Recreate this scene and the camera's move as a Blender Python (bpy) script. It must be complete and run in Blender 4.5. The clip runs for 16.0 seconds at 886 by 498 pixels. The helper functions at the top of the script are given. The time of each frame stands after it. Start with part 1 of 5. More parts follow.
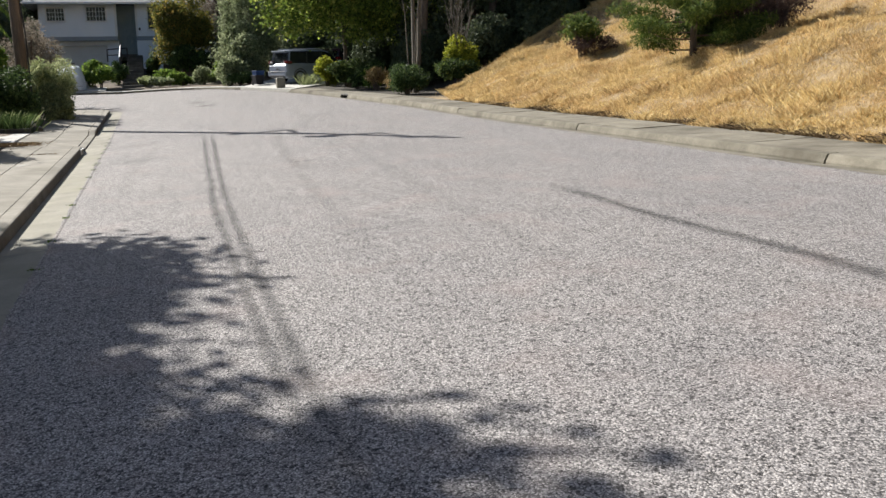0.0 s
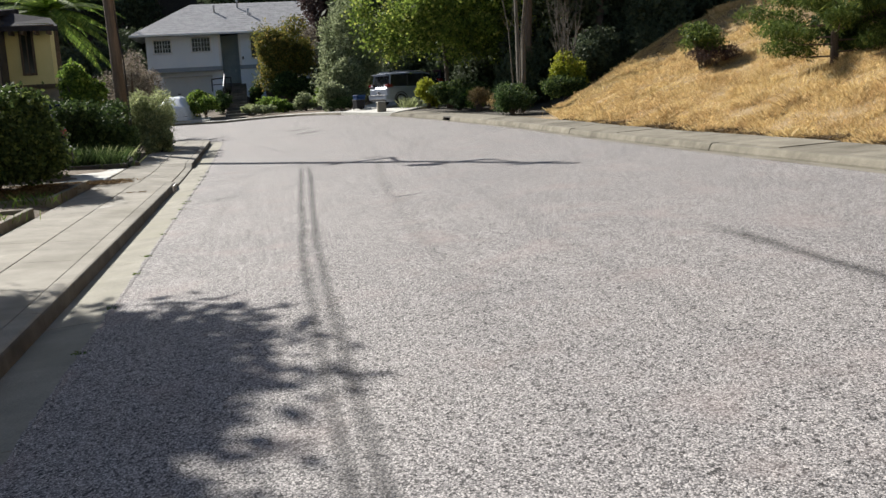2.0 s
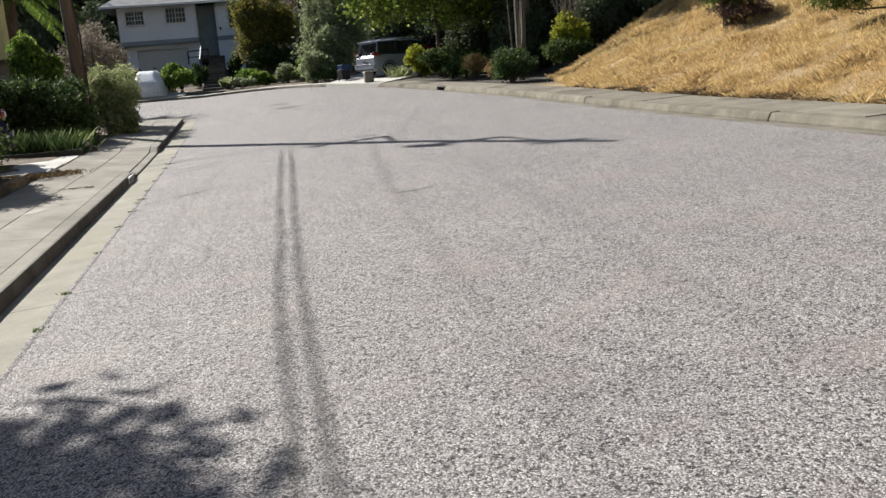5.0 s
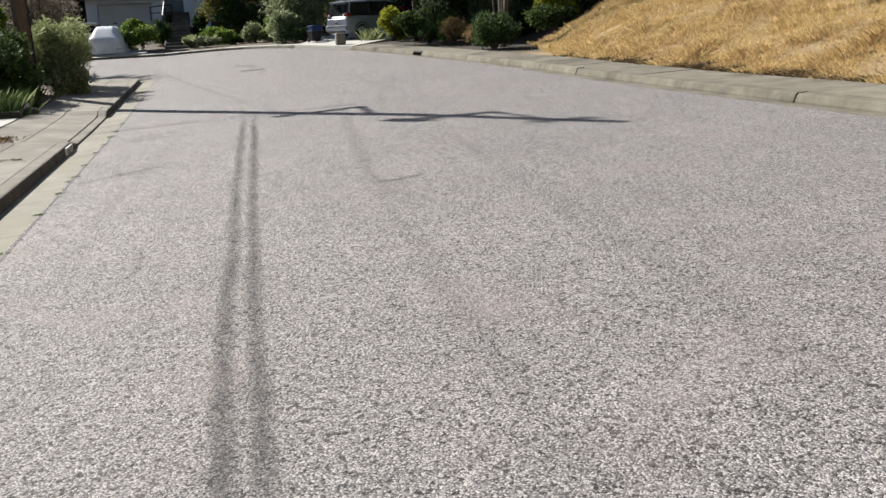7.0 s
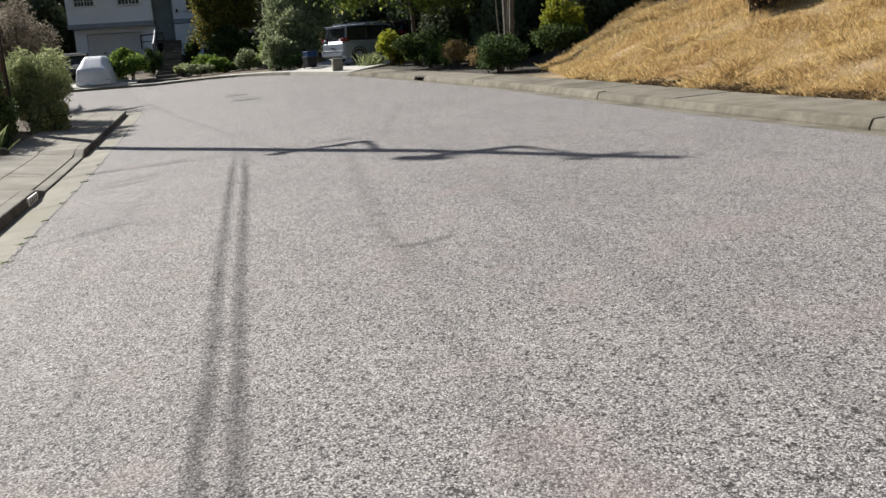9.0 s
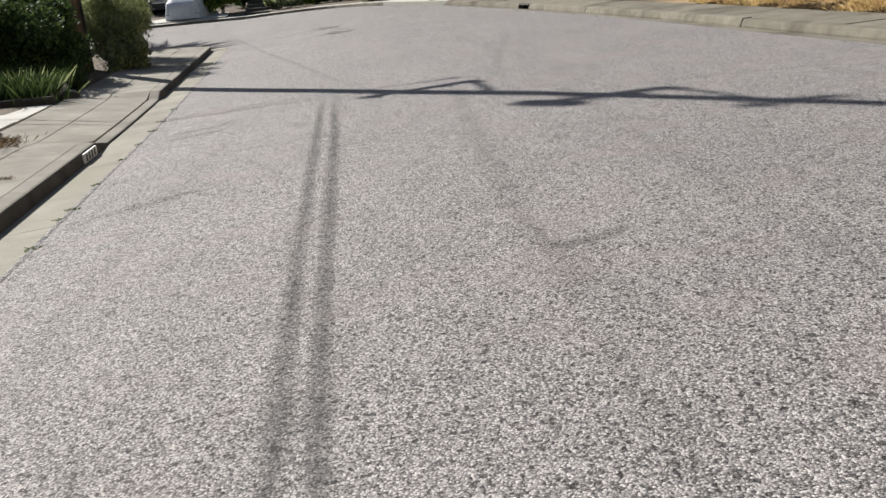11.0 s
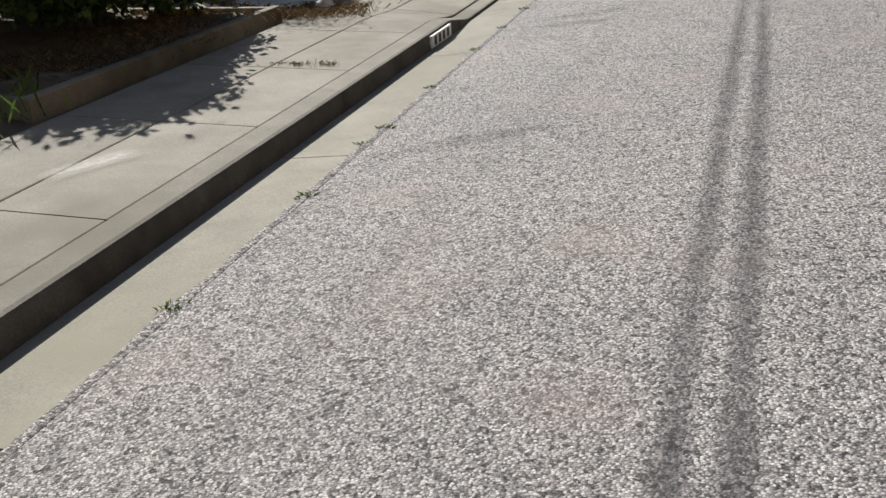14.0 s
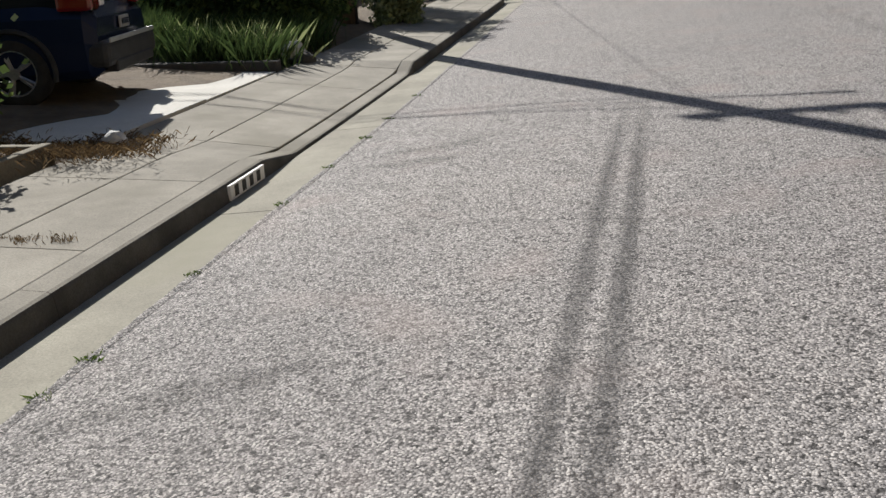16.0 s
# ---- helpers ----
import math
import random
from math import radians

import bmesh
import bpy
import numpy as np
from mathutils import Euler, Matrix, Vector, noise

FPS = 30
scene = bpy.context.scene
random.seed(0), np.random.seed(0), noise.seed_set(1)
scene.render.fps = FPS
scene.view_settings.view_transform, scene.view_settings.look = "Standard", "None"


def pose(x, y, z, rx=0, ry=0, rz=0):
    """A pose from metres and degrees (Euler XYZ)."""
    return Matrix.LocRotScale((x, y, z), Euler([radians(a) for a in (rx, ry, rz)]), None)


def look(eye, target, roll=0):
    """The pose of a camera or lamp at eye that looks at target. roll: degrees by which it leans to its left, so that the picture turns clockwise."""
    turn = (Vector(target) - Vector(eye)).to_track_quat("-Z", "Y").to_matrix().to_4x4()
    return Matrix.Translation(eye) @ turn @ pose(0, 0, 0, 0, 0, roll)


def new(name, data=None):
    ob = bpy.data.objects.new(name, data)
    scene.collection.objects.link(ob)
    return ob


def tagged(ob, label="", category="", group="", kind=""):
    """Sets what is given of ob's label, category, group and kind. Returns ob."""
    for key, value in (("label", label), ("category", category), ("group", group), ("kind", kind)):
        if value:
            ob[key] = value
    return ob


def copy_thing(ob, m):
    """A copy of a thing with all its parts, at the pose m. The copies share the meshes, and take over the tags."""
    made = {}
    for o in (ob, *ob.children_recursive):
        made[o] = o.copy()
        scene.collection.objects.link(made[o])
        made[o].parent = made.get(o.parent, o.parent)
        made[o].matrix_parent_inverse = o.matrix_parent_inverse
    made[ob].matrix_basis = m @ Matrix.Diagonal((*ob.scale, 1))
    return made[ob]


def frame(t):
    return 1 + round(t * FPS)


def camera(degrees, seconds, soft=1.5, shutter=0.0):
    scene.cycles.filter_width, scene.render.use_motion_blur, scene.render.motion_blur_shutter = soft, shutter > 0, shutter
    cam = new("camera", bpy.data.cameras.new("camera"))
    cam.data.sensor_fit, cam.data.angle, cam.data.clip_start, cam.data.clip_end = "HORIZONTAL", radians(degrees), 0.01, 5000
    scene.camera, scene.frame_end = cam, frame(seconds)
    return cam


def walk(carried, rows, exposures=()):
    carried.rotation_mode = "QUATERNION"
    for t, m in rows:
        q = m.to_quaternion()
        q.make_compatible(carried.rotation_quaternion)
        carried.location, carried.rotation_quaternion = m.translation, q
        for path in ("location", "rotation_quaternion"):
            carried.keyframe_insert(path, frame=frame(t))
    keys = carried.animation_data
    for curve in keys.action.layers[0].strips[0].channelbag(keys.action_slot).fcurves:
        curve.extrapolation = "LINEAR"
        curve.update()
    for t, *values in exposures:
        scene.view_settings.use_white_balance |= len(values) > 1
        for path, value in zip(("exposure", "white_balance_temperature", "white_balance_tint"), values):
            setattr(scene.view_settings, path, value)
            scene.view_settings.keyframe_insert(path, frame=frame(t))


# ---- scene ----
cam = camera(50.6, 16.0)
PATH = [
    (0, (-0.101, -0.048, 1.52), (0.473, 1.83, 1.144), -1.1),
    (0.5, (-0.035, 0.378, 1.509), (0.452, 2.281, 1.136), -1.1),
    (1, (0.034, 0.843, 1.52), (0.45, 2.765, 1.154), -1.4),
    (1.5, (0.145, 1.326, 1.534), (0.519, 3.258, 1.178), -2.3),
    (2, (0.185, 1.785, 1.549), (0.551, 3.723, 1.22), -3.1),
    (2.5, (0.276, 2.242, 1.546), (0.608, 4.191, 1.243), -3.2),
    (3, (0.313, 2.706, 1.546), (0.629, 4.657, 1.24), -3.4),
    (3.5, (0.331, 3.171, 1.554), (0.614, 5.125, 1.235), -3.8),
    (4, (0.4, 3.617, 1.575), (0.683, 5.571, 1.253), -4.3),
    (4.5, (0.422, 4.083, 1.565), (0.789, 6.017, 1.21), -4.4),
    (4.7, (0.41, 4.345, 1.551), (0.787, 6.273, 1.176), -4.4),
    (6.8, (0.604, 6.344, 1.524), (1.044, 8.241, 1.072), -3.2),
    (7, (0.595, 6.516, 1.539), (1.039, 8.408, 1.068), -2.8),
    (7.5, (0.645, 6.995, 1.527), (1.1, 8.889, 1.076), -1.9),
    (8, (0.683, 7.526, 1.538), (1.2, 9.411, 1.118), -2.3),
    (8.5, (0.694, 7.895, 1.542), (1.206, 9.785, 1.132), -3.3),
    (9, (0.76, 8.418, 1.557), (1.213, 10.319, 1.131), -3.9),
    (9.2, (0.764, 8.632, 1.532), (1.2, 10.535, 1.095), -4.1),
    (11.3, (0.958, 10.976, 1.467), (1.192, 12.883, 0.909), -5.2),
    (11.5, (0.995, 11.166, 1.486), (1.232, 13.071, 0.925), -5.5),
    (12, (0.945, 11.238, 1.507), (1.114, 13.149, 0.941), -6.2),
    (12.5, (0.954, 11.558, 1.551), (0.823, 13.463, 0.954), -4.7),
    (13, (0.798, 12.284, 1.455), (0.446, 14.139, 0.795), -2.2),
    (13.5, (0.743, 12.773, 1.45), (0.286, 14.575, 0.711), -1.8),
    (14, (0.735, 13.252, 1.423), (0.218, 15.024, 0.652), -3.0),
    (14.5, (0.759, 13.724, 1.486), (0.413, 15.572, 0.805), -4.7),
    (15, (0.914, 14.346, 1.494), (0.872, 16.241, 0.857), -7.6),
    (15.5, (1.01, 14.842, 1.509), (1.115, 16.751, 0.922), -5.9),
    (16, (1.024, 15.249, 1.495), (0.666, 17.118, 0.879), -2.7),
]
walk(cam, [(t, look(eye, target, roll)) for t, eye, target, roll in PATH],
     exposures=[(0.0, 0.99), (4.5, 0.89), (9.0, 0.75), (11.5, 0.66), (14.0, 0.6), (16.0, 0.55)])

# ---- light ----
SUN_EL, SUN_ROT = 35.0, -33.5
world = bpy.data.worlds.new("world")
scene.world = world
world.use_nodes = True
sky = world.node_tree.nodes.new("ShaderNodeTexSky")
sky.sky_type, sky.sun_disc = "NISHITA", False
sky.sun_elevation, sky.sun_rotation = radians(SUN_EL), radians(SUN_ROT)
backg = world.node_tree.nodes["Background"]
backg.inputs["Strength"].default_value = 0.056
world.node_tree.links.new(sky.outputs[0], backg.inputs["Color"])
TO_SUN = Vector((math.sin(radians(SUN_ROT)) * math.cos(radians(SUN_EL)), math.cos(radians(SUN_ROT)) * math.cos(radians(SUN_EL)), math.sin(radians(SUN_EL))))
sun = new("sun", bpy.data.lights.new("sun", "SUN"))
sun.data.energy, sun.data.angle, sun.data.color = 5.0, radians(0.53), (1.0, 0.962, 0.9)
sun.matrix_world = look(TO_SUN * 60, (0, 0, 0))


# ---- materials ----
def material(name, build):
    m = bpy.data.materials.new(name)
    m.use_nodes = True
    nt = m.node_tree
    bsdf = nt.nodes["Principled BSDF"]
    build(nt, bsdf)
    return m


def node(nt, kind, **values):
    n = nt.nodes.new(kind)
    for k, v in values.items():
        if k in n.inputs:
            n.inputs[k].default_value = v
    return n


def coords(nt, scale=1.0):
    c = nt.nodes.new("ShaderNodeNewGeometry")
    mp = nt.nodes.new("ShaderNodeMapping")
    mp.inputs["Scale"].default_value = scale if isinstance(scale, tuple) else (scale,) * 3
    nt.links.new(c.outputs["Position"], mp.inputs["Vector"])
    return mp.outputs[0]


def ramp(nt, fac, stops):
    r = nt.nodes.new("ShaderNodeValToRGB")
    e = r.color_ramp.elements
    while len(e) < len(stops):
        e.new(0.5)
    for el, (p, c) in zip(e, stops):
        el.position, el.color = p, (*c, 1)
    nt.links.new(fac, r.inputs[0])
    return r.outputs[0]


def mix(nt, fac, a, b, mode="MIX"):
    m = nt.nodes.new("ShaderNodeMix")
    m.data_type, m.blend_type = "RGBA", mode
    for sock, v in ((m.inputs[0], fac), (m.inputs[6], a), (m.inputs[7], b)):
        if hasattr(v, "links"):
            nt.links.new(v, sock)
        elif isinstance(v, tuple):
            sock.default_value = (*v, 1)
        else:
            sock.default_value = v
    return m.outputs[2]


def noise_tex(nt, vec, scale, detail=4, rough=0.6):
    n = node(nt, "ShaderNodeTexNoise", Scale=scale, Detail=detail, Roughness=rough)
    nt.links.new(vec, n.inputs["Vector"])
    return n.outputs["Fac"]


def bump(nt, bsdf, height, strength, dist):
    b = node(nt, "ShaderNodeBump", Strength=strength, Distance=dist)
    nt.links.new(height, b.inputs["Height"])
    nt.links.new(b.outputs[0], bsdf.inputs["Normal"])


def grainy(name, dark, light, scale=6.0, rough=0.85, fine=60.0, bump_d=0.004, stain=None, metal=0.0, vary=0.0, spec=0.3, squash=(1, 1, 1)):
    """A surface of two tones with coarse and fine variation."""
    def build(nt, b):
        v = coords(nt, squash)
        a = noise_tex(nt, v, scale, 5, 0.65)
        c = ramp(nt, a, [(0.3, dark), (0.7, light)])
        f = noise_tex(nt, v, fine, 3, 0.6)
        c = mix(nt, 0.35, c, ramp(nt, f, [(0.3, (0.25, 0.25, 0.25)), (0.7, (0.8, 0.8, 0.8))]), "OVERLAY")
        if stain:
            s = ramp(nt, noise_tex(nt, v, scale * 0.23, 4, 0.7), [(0.5, (0, 0, 0)), (0.68, (1, 1, 1))])
            c = mix(nt, s, c, stain)
        if vary:
            oi = nt.nodes.new("ShaderNodeObjectInfo")
            hs = node(nt, "ShaderNodeHueSaturation")
            mr = node(nt, "ShaderNodeMapRange")
            mr.inputs["To Min"].default_value, mr.inputs["To Max"].default_value = 1 - vary, 1 + vary
            nt.links.new(oi.outputs["Random"], mr.inputs["Value"])
            nt.links.new(mr.outputs[0], hs.inputs["Value"])
            nt.links.new(c, hs.inputs["Color"])
            c = hs.outputs[0]
        nt.links.new(c, b.inputs["Base Color"])
        b.inputs["Roughness"].default_value, b.inputs["Metallic"].default_value = rough, metal
        b.inputs["Specular IOR Level"].default_value = spec
        if bump_d:
            bump(nt, b, f, 0.8, bump_d)
    return material(name, build)


def leafy(name, dark, light, through_light=0.35, tip=None, rough=0.65):
    """Leaves that vary one by one and let some light through."""
    def build(nt, b):
        g = nt.nodes.new("ShaderNodeNewGeometry")
        c = ramp(nt, g.outputs["Random Per Island"], [(0.0, dark), (0.75, light), (1.0, tip or light)])
        n = noise_tex(nt, coords(nt), 0.9, 3, 0.6)
        c = mix(nt, 0.5, c, ramp(nt, n, [(0.3, (0.3, 0.3, 0.3)), (0.7, (0.72, 0.72, 0.72))]), "OVERLAY")
        nt.links.new(c, b.inputs["Base Color"])
        b.inputs["Roughness"].default_value = rough
        b.inputs["Specular IOR Level"].default_value = 0.12
        t = nt.nodes.new("ShaderNodeBsdfTranslucent")
        nt.links.new(c, t.inputs["Color"])
        m = node(nt, "ShaderNodeMixShader", Fac=through_light)
        nt.links.new(b.outputs[0], m.inputs[1])
        nt.links.new(t.outputs[0], m.inputs[2])
        nt.links.new(m.outputs[0], nt.nodes["Material Output"].inputs["Surface"])
    return material(name, build)


def build_asphalt(nt, b):
    v = coords(nt)
    vo = node(nt, "ShaderNodeTexVoronoi", Scale=118.0)
    nt.links.new(v, vo.inputs["Vector"])
    bw = nt.nodes.new("ShaderNodeRGBToBW")
    nt.links.new(vo.outputs["Color"], bw.inputs[0])
    c = ramp(nt, bw.outputs[0], [(0.15, (0.06, 0.057, 0.058)), (0.38, (0.212, 0.2, 0.196)), (0.6, (0.318, 0.3, 0.294)), (0.85, (0.54, 0.51, 0.488))])
    gaps = ramp(nt, vo.outputs["Distance"], [(0.45, (1, 1, 1)), (0.85, (0.22, 0.22, 0.22))])
    c = mix(nt, 1.0, c, gaps, "MULTIPLY")
    pits = node(nt, "ShaderNodeTexVoronoi", Scale=54.0)
    nt.links.new(v, pits.inputs["Vector"])
    pbw = nt.nodes.new("ShaderNodeRGBToBW")
    nt.links.new(pits.outputs["Color"], pbw.inputs[0])
    c = mix(nt, 1.0, c, ramp(nt, pbw.outputs[0], [(0.165, (0.28, 0.28, 0.28)), (0.225, (1, 1, 1))]), "MULTIPLY")
    big = noise_tex(nt, v, 0.45, 5, 0.65)
    c = mix(nt, 0.45, c, ramp(nt, big, [(0.3, (0.4, 0.4, 0.41)), (0.72, (0.6, 0.59, 0.575))]), "OVERLAY")
    mid = noise_tex(nt, v, 5.0, 4, 0.7)
    c = mix(nt, 0.4, c, ramp(nt, mid, [(0.3, (0.4, 0.4, 0.4)), (0.7, (0.6, 0.6, 0.6))]), "OVERLAY")
    pink = ramp(nt, noise_tex(nt, v, 1.3, 2, 0.5), [(0.55, (0, 0, 0)), (0.75, (0.35, 0.35, 0.35))])
    c = mix(nt, pink, c, (0.27, 0.215, 0.2))
    nt.links.new(c, b.inputs["Base Color"])
    b.inputs["Roughness"].default_value = 0.82
    b.inputs["Specular IOR Level"].default_value = 0.3
    inv = node(nt, "ShaderNodeMath", Value=1.0)
    inv.operation = "SUBTRACT"
    inv.inputs[0].default_value = 1.0
    nt.links.new(vo.outputs["Distance"], inv.inputs[1])
    bump(nt, b, inv.outputs[0], 0.52, 0.007)


ASPHALT = material("asphalt_chips", build_asphalt)
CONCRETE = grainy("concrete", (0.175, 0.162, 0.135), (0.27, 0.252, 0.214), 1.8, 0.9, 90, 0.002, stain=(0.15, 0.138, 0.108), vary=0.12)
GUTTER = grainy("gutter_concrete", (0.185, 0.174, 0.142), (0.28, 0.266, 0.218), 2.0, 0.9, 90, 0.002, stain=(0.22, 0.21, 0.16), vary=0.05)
# Grimy kerb tone with the face's shade put in; other dark concrete shares it
KERB = grainy("shade_toned_concrete", (0.055, 0.052, 0.048), (0.115, 0.11, 0.1), 2.5, 0.9, 90, 0.002, stain=(0.045, 0.043, 0.038), vary=0.08)
PALE = grainy("driveway_concrete", (0.4, 0.39, 0.36), (0.5, 0.49, 0.455), 1.5, 0.88, 90, 0.002, stain=(0.42, 0.41, 0.37))
BANKSIDE = grainy("stained_concrete", (0.13, 0.118, 0.09), (0.22, 0.2, 0.158), 2.2, 0.92, 70, 0.003, stain=(0.08, 0.07, 0.05), vary=0.12)
SOIL = grainy("soil", (0.07, 0.05, 0.035), (0.16, 0.12, 0.08), 3.0, 0.95, 40, 0.02)


def build_ground(nt, b):
    v = coords(nt)
    sep = nt.nodes.new("ShaderNodeSeparateXYZ")
    nt.links.new(v, sep.inputs[0])
    dry = ramp(nt, noise_tex(nt, v, 1.4, 5, 0.7), [(0.3, (0.2, 0.14, 0.075)), (0.55, (0.33, 0.235, 0.12)), (0.75, (0.4, 0.3, 0.17))])
    soil = ramp(nt, noise_tex(nt, v, 3.0, 5, 0.7), [(0.3, (0.08, 0.06, 0.04)), (0.7, (0.17, 0.13, 0.09))])
    bare = ramp(nt, noise_tex(nt, v, 0.8, 4, 0.7), [(0.58, (0, 0, 0)), (0.68, (1, 1, 1))])
    dry = mix(nt, bare, dry, (0.2, 0.16, 0.11))
    east = node(nt, "ShaderNodeMapRange")
    east.inputs["From Min"].default_value, east.inputs["From Max"].default_value = 9.2, 9.5
    nt.links.new(sep.outputs[0], east.inputs["Value"])
    near = node(nt, "ShaderNodeMapRange")
    near.inputs["From Min"].default_value, near.inputs["From Max"].default_value = 36.0, 33.5
    nt.links.new(sep.outputs[1], near.inputs["Value"])
    both = node(nt, "ShaderNodeMath")
    both.operation = "MULTIPLY"
    nt.links.new(east.outputs[0], both.inputs[0])
    nt.links.new(near.outputs[0], both.inputs[1])
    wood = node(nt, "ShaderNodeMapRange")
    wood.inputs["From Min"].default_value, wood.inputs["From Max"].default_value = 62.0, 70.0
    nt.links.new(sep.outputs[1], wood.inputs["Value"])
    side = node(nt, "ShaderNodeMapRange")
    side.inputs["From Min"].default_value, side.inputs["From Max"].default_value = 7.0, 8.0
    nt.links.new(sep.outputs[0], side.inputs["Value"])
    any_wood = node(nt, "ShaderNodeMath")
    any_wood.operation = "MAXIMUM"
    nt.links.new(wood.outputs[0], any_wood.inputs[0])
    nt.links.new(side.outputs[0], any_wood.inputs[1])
    # Dark litter tone with the woods' shade put into the colour
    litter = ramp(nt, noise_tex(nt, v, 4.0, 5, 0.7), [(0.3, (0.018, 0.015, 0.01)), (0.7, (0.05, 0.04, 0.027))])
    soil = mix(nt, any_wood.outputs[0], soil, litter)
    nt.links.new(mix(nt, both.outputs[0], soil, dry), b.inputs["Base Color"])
    b.inputs["Roughness"].default_value = 0.95
    bump(nt, b, noise_tex(nt, v, 12, 6, 0.7), 0.9, 0.05)


GROUND = material("ground_soil", build_ground)
WHITE = grainy("white_paint", (0.68, 0.69, 0.7), (0.8, 0.8, 0.8), 0.8, 0.6, 40, 0.001)
SHINGLE = grainy("roof_shingle", (0.2, 0.2, 0.21), (0.33, 0.33, 0.34), 2.0, 0.9, 25, 0.01, vary=0.1)
YELLOW = grainy("yellow_stucco", (0.5, 0.49, 0.25), (0.6, 0.58, 0.32), 0.8, 0.85, 60, 0.004)
BROWNWOOD = grainy("pole_wood", (0.085, 0.063, 0.047), (0.19, 0.142, 0.105), 3.0, 0.85, 25, 0.006, squash=(6, 6, 0.4))


# ---- meshes ----
def finish(name, verts, faces, mat, parent=None, label="", smooth=False):
    me = bpy.data.meshes.new(name)
    me.from_pydata([tuple(v) for v in verts], [], faces)
    me.update()
    me.materials.append(mat)
    if smooth:
        me.shade_smooth()
    ob = new(name, me)
    if parent is not None:
        ob.parent = parent
    if label:
        ob["label"] = label
    return ob


def part(name, bm, mat, parent=None, label="", smooth=False):
    me = bpy.data.meshes.new(name)
    bmesh.ops.recalc_face_normals(bm, faces=bm.faces)
    bm.to_mesh(me)
    bm.free()
    me.materials.append(mat)
    if smooth:
        me.shade_smooth()
    ob = new(name, me)
    if parent is not None:
        ob.parent = parent
    if label:
        ob["label"] = label
    return ob


def thing(name, m, label, category, group="", kind=""):
    ob = new(name)
    ob.matrix_world = m
    ob.empty_display_size = 0.2
    return tagged(ob, label, category, group, kind)


def box(bm, x0, x1, y0, y1, z0, z1, bevel=0.0):
    r = bmesh.ops.create_cube(bm, size=1.0, matrix=Matrix.Translation(((x0 + x1) / 2, (y0 + y1) / 2, (z0 + z1) / 2)) @ Matrix.Diagonal((x1 - x0, y1 - y0, z1 - z0, 1)))
    if bevel:
        es = list({e for v in r["verts"] for e in v.link_edges})
        bmesh.ops.bevel(bm, geom=es, offset=bevel, segments=2, profile=0.5, affect="EDGES")
    return r["verts"]


def boxed(name, dims, mat, parent=None, label="", bevel=0.0):
    bm = bmesh.new()
    box(bm, *dims, bevel)
    return part(name, bm, mat, parent, label)


def tube(bm, pts, radii, sides=8):
    """A tapered tube along points."""
    rings = []
    pts = [Vector(p) for p in pts]
    for i, p in enumerate(pts):
        d = (pts[min(i + 1, len(pts) - 1)] - pts[max(i - 1, 0)]).normalized()
        u = d.orthogonal().normalized() if i == 0 else (u - d * u.dot(d)).normalized()
        w = d.cross(u)
        rings.append([bm.verts.new(p + (u * math.cos(a) + w * math.sin(a)) * radii[i]) for a in (2 * math.pi * k / sides for k in range(sides))])
    for a, b in zip(rings, rings[1:]):
        for k in range(sides):
            bm.faces.new((a[k], a[(k + 1) % sides], b[(k + 1) % sides], b[k]))
    bm.faces.new(rings[0][::-1])
    bm.faces.new(rings[-1])


# ---- the lie of the land ----
def ease(a, b, v):
    u = min(1.0, max(0.0, (v - a) / (b - a)))
    return u * u * (3 - 2 * u)


def road_z(x, y):
    """The carriageway: a crown, falling to the left, and a slow rise towards the bend."""
    xe = min(max(x, -1.7), 8.3)
    z = 0.0454 * xe - 0.03 * max(0.0, xe - 3.5) - 0.015 * max(0.0, 1 - xe)
    s = max(0.0, min(y, 66.0) - 22)
    return z + (0.017 * (s - 3) if s > 6 else 0.017 * s * s / 12)


def spline(points, n):
    """n points, evenly spread, on a smooth line through the points."""
    p = [Vector((*a, 0)) for a in points]
    dense = []
    for i in range(len(p) - 1):
        a, b, c, d = p[max(i - 1, 0)], p[i], p[i + 1], p[min(i + 2, len(p) - 1)]
        for k in range(24):
            t = k / 24
            dense.append(0.5 * ((2 * b) + (c - a) * t + (2 * a - 5 * b + 4 * c - d) * t * t + (3 * b - a - 3 * c + d) * t ** 3))
    dense.append(p[-1])
    run = [0.0]
    for a, b in zip(dense, dense[1:]):
        run.append(run[-1] + (b - a).length)
    xs = np.interp(np.linspace(0, run[-1], n), run, [q.x for q in dense])
    ys = np.interp(np.linspace(0, run[-1], n), run, [q.y for q in dense])
    return list(zip(xs, ys))


def offset_line(line, d):
    """The line moved d to its left."""
    out = []
    for i, (x, y) in enumerate(line):
        a, b = line[max(i - 1, 0)], line[min(i + 1, len(line) - 1)]
        t = Vector((b[0] - a[0], b[1] - a[1])).normalized()
        out.append((x - t.y * d, y + t.x * d))
    return out


EDGE = -1.12
INNER = [(EDGE, -40.0 + 0.5 * k) for k in range(156)] + [(EDGE - 3.2 + 3.2 * math.cos(a), 37.8 + 3.2 * math.sin(a)) for a in (math.pi / 2 * k / 32 for k in range(33))] + [(EDGE - 4.7 - 1.5 * k, 41.0) for k in range(36)]
OUTER = (spline([(7.75, -40), (7.8, 0), (7.9, 8), (8.05, 18), (8.15, 26), (8.0, 31), (7.6, 36), (7.35, 38.5)], 157)[:-1]
         + spline([(7.35, 38.5), (6.9, 42.5), (6.1, 47.5), (4.8, 52), (2.4, 56.5), (-1.2, 58.8), (-5.0, 58.6)], 34)[:-1]
         + spline([(-5.0, 58.6), (-9.5, 57.5), (-20, 55.5), (-60, 54)], 36))

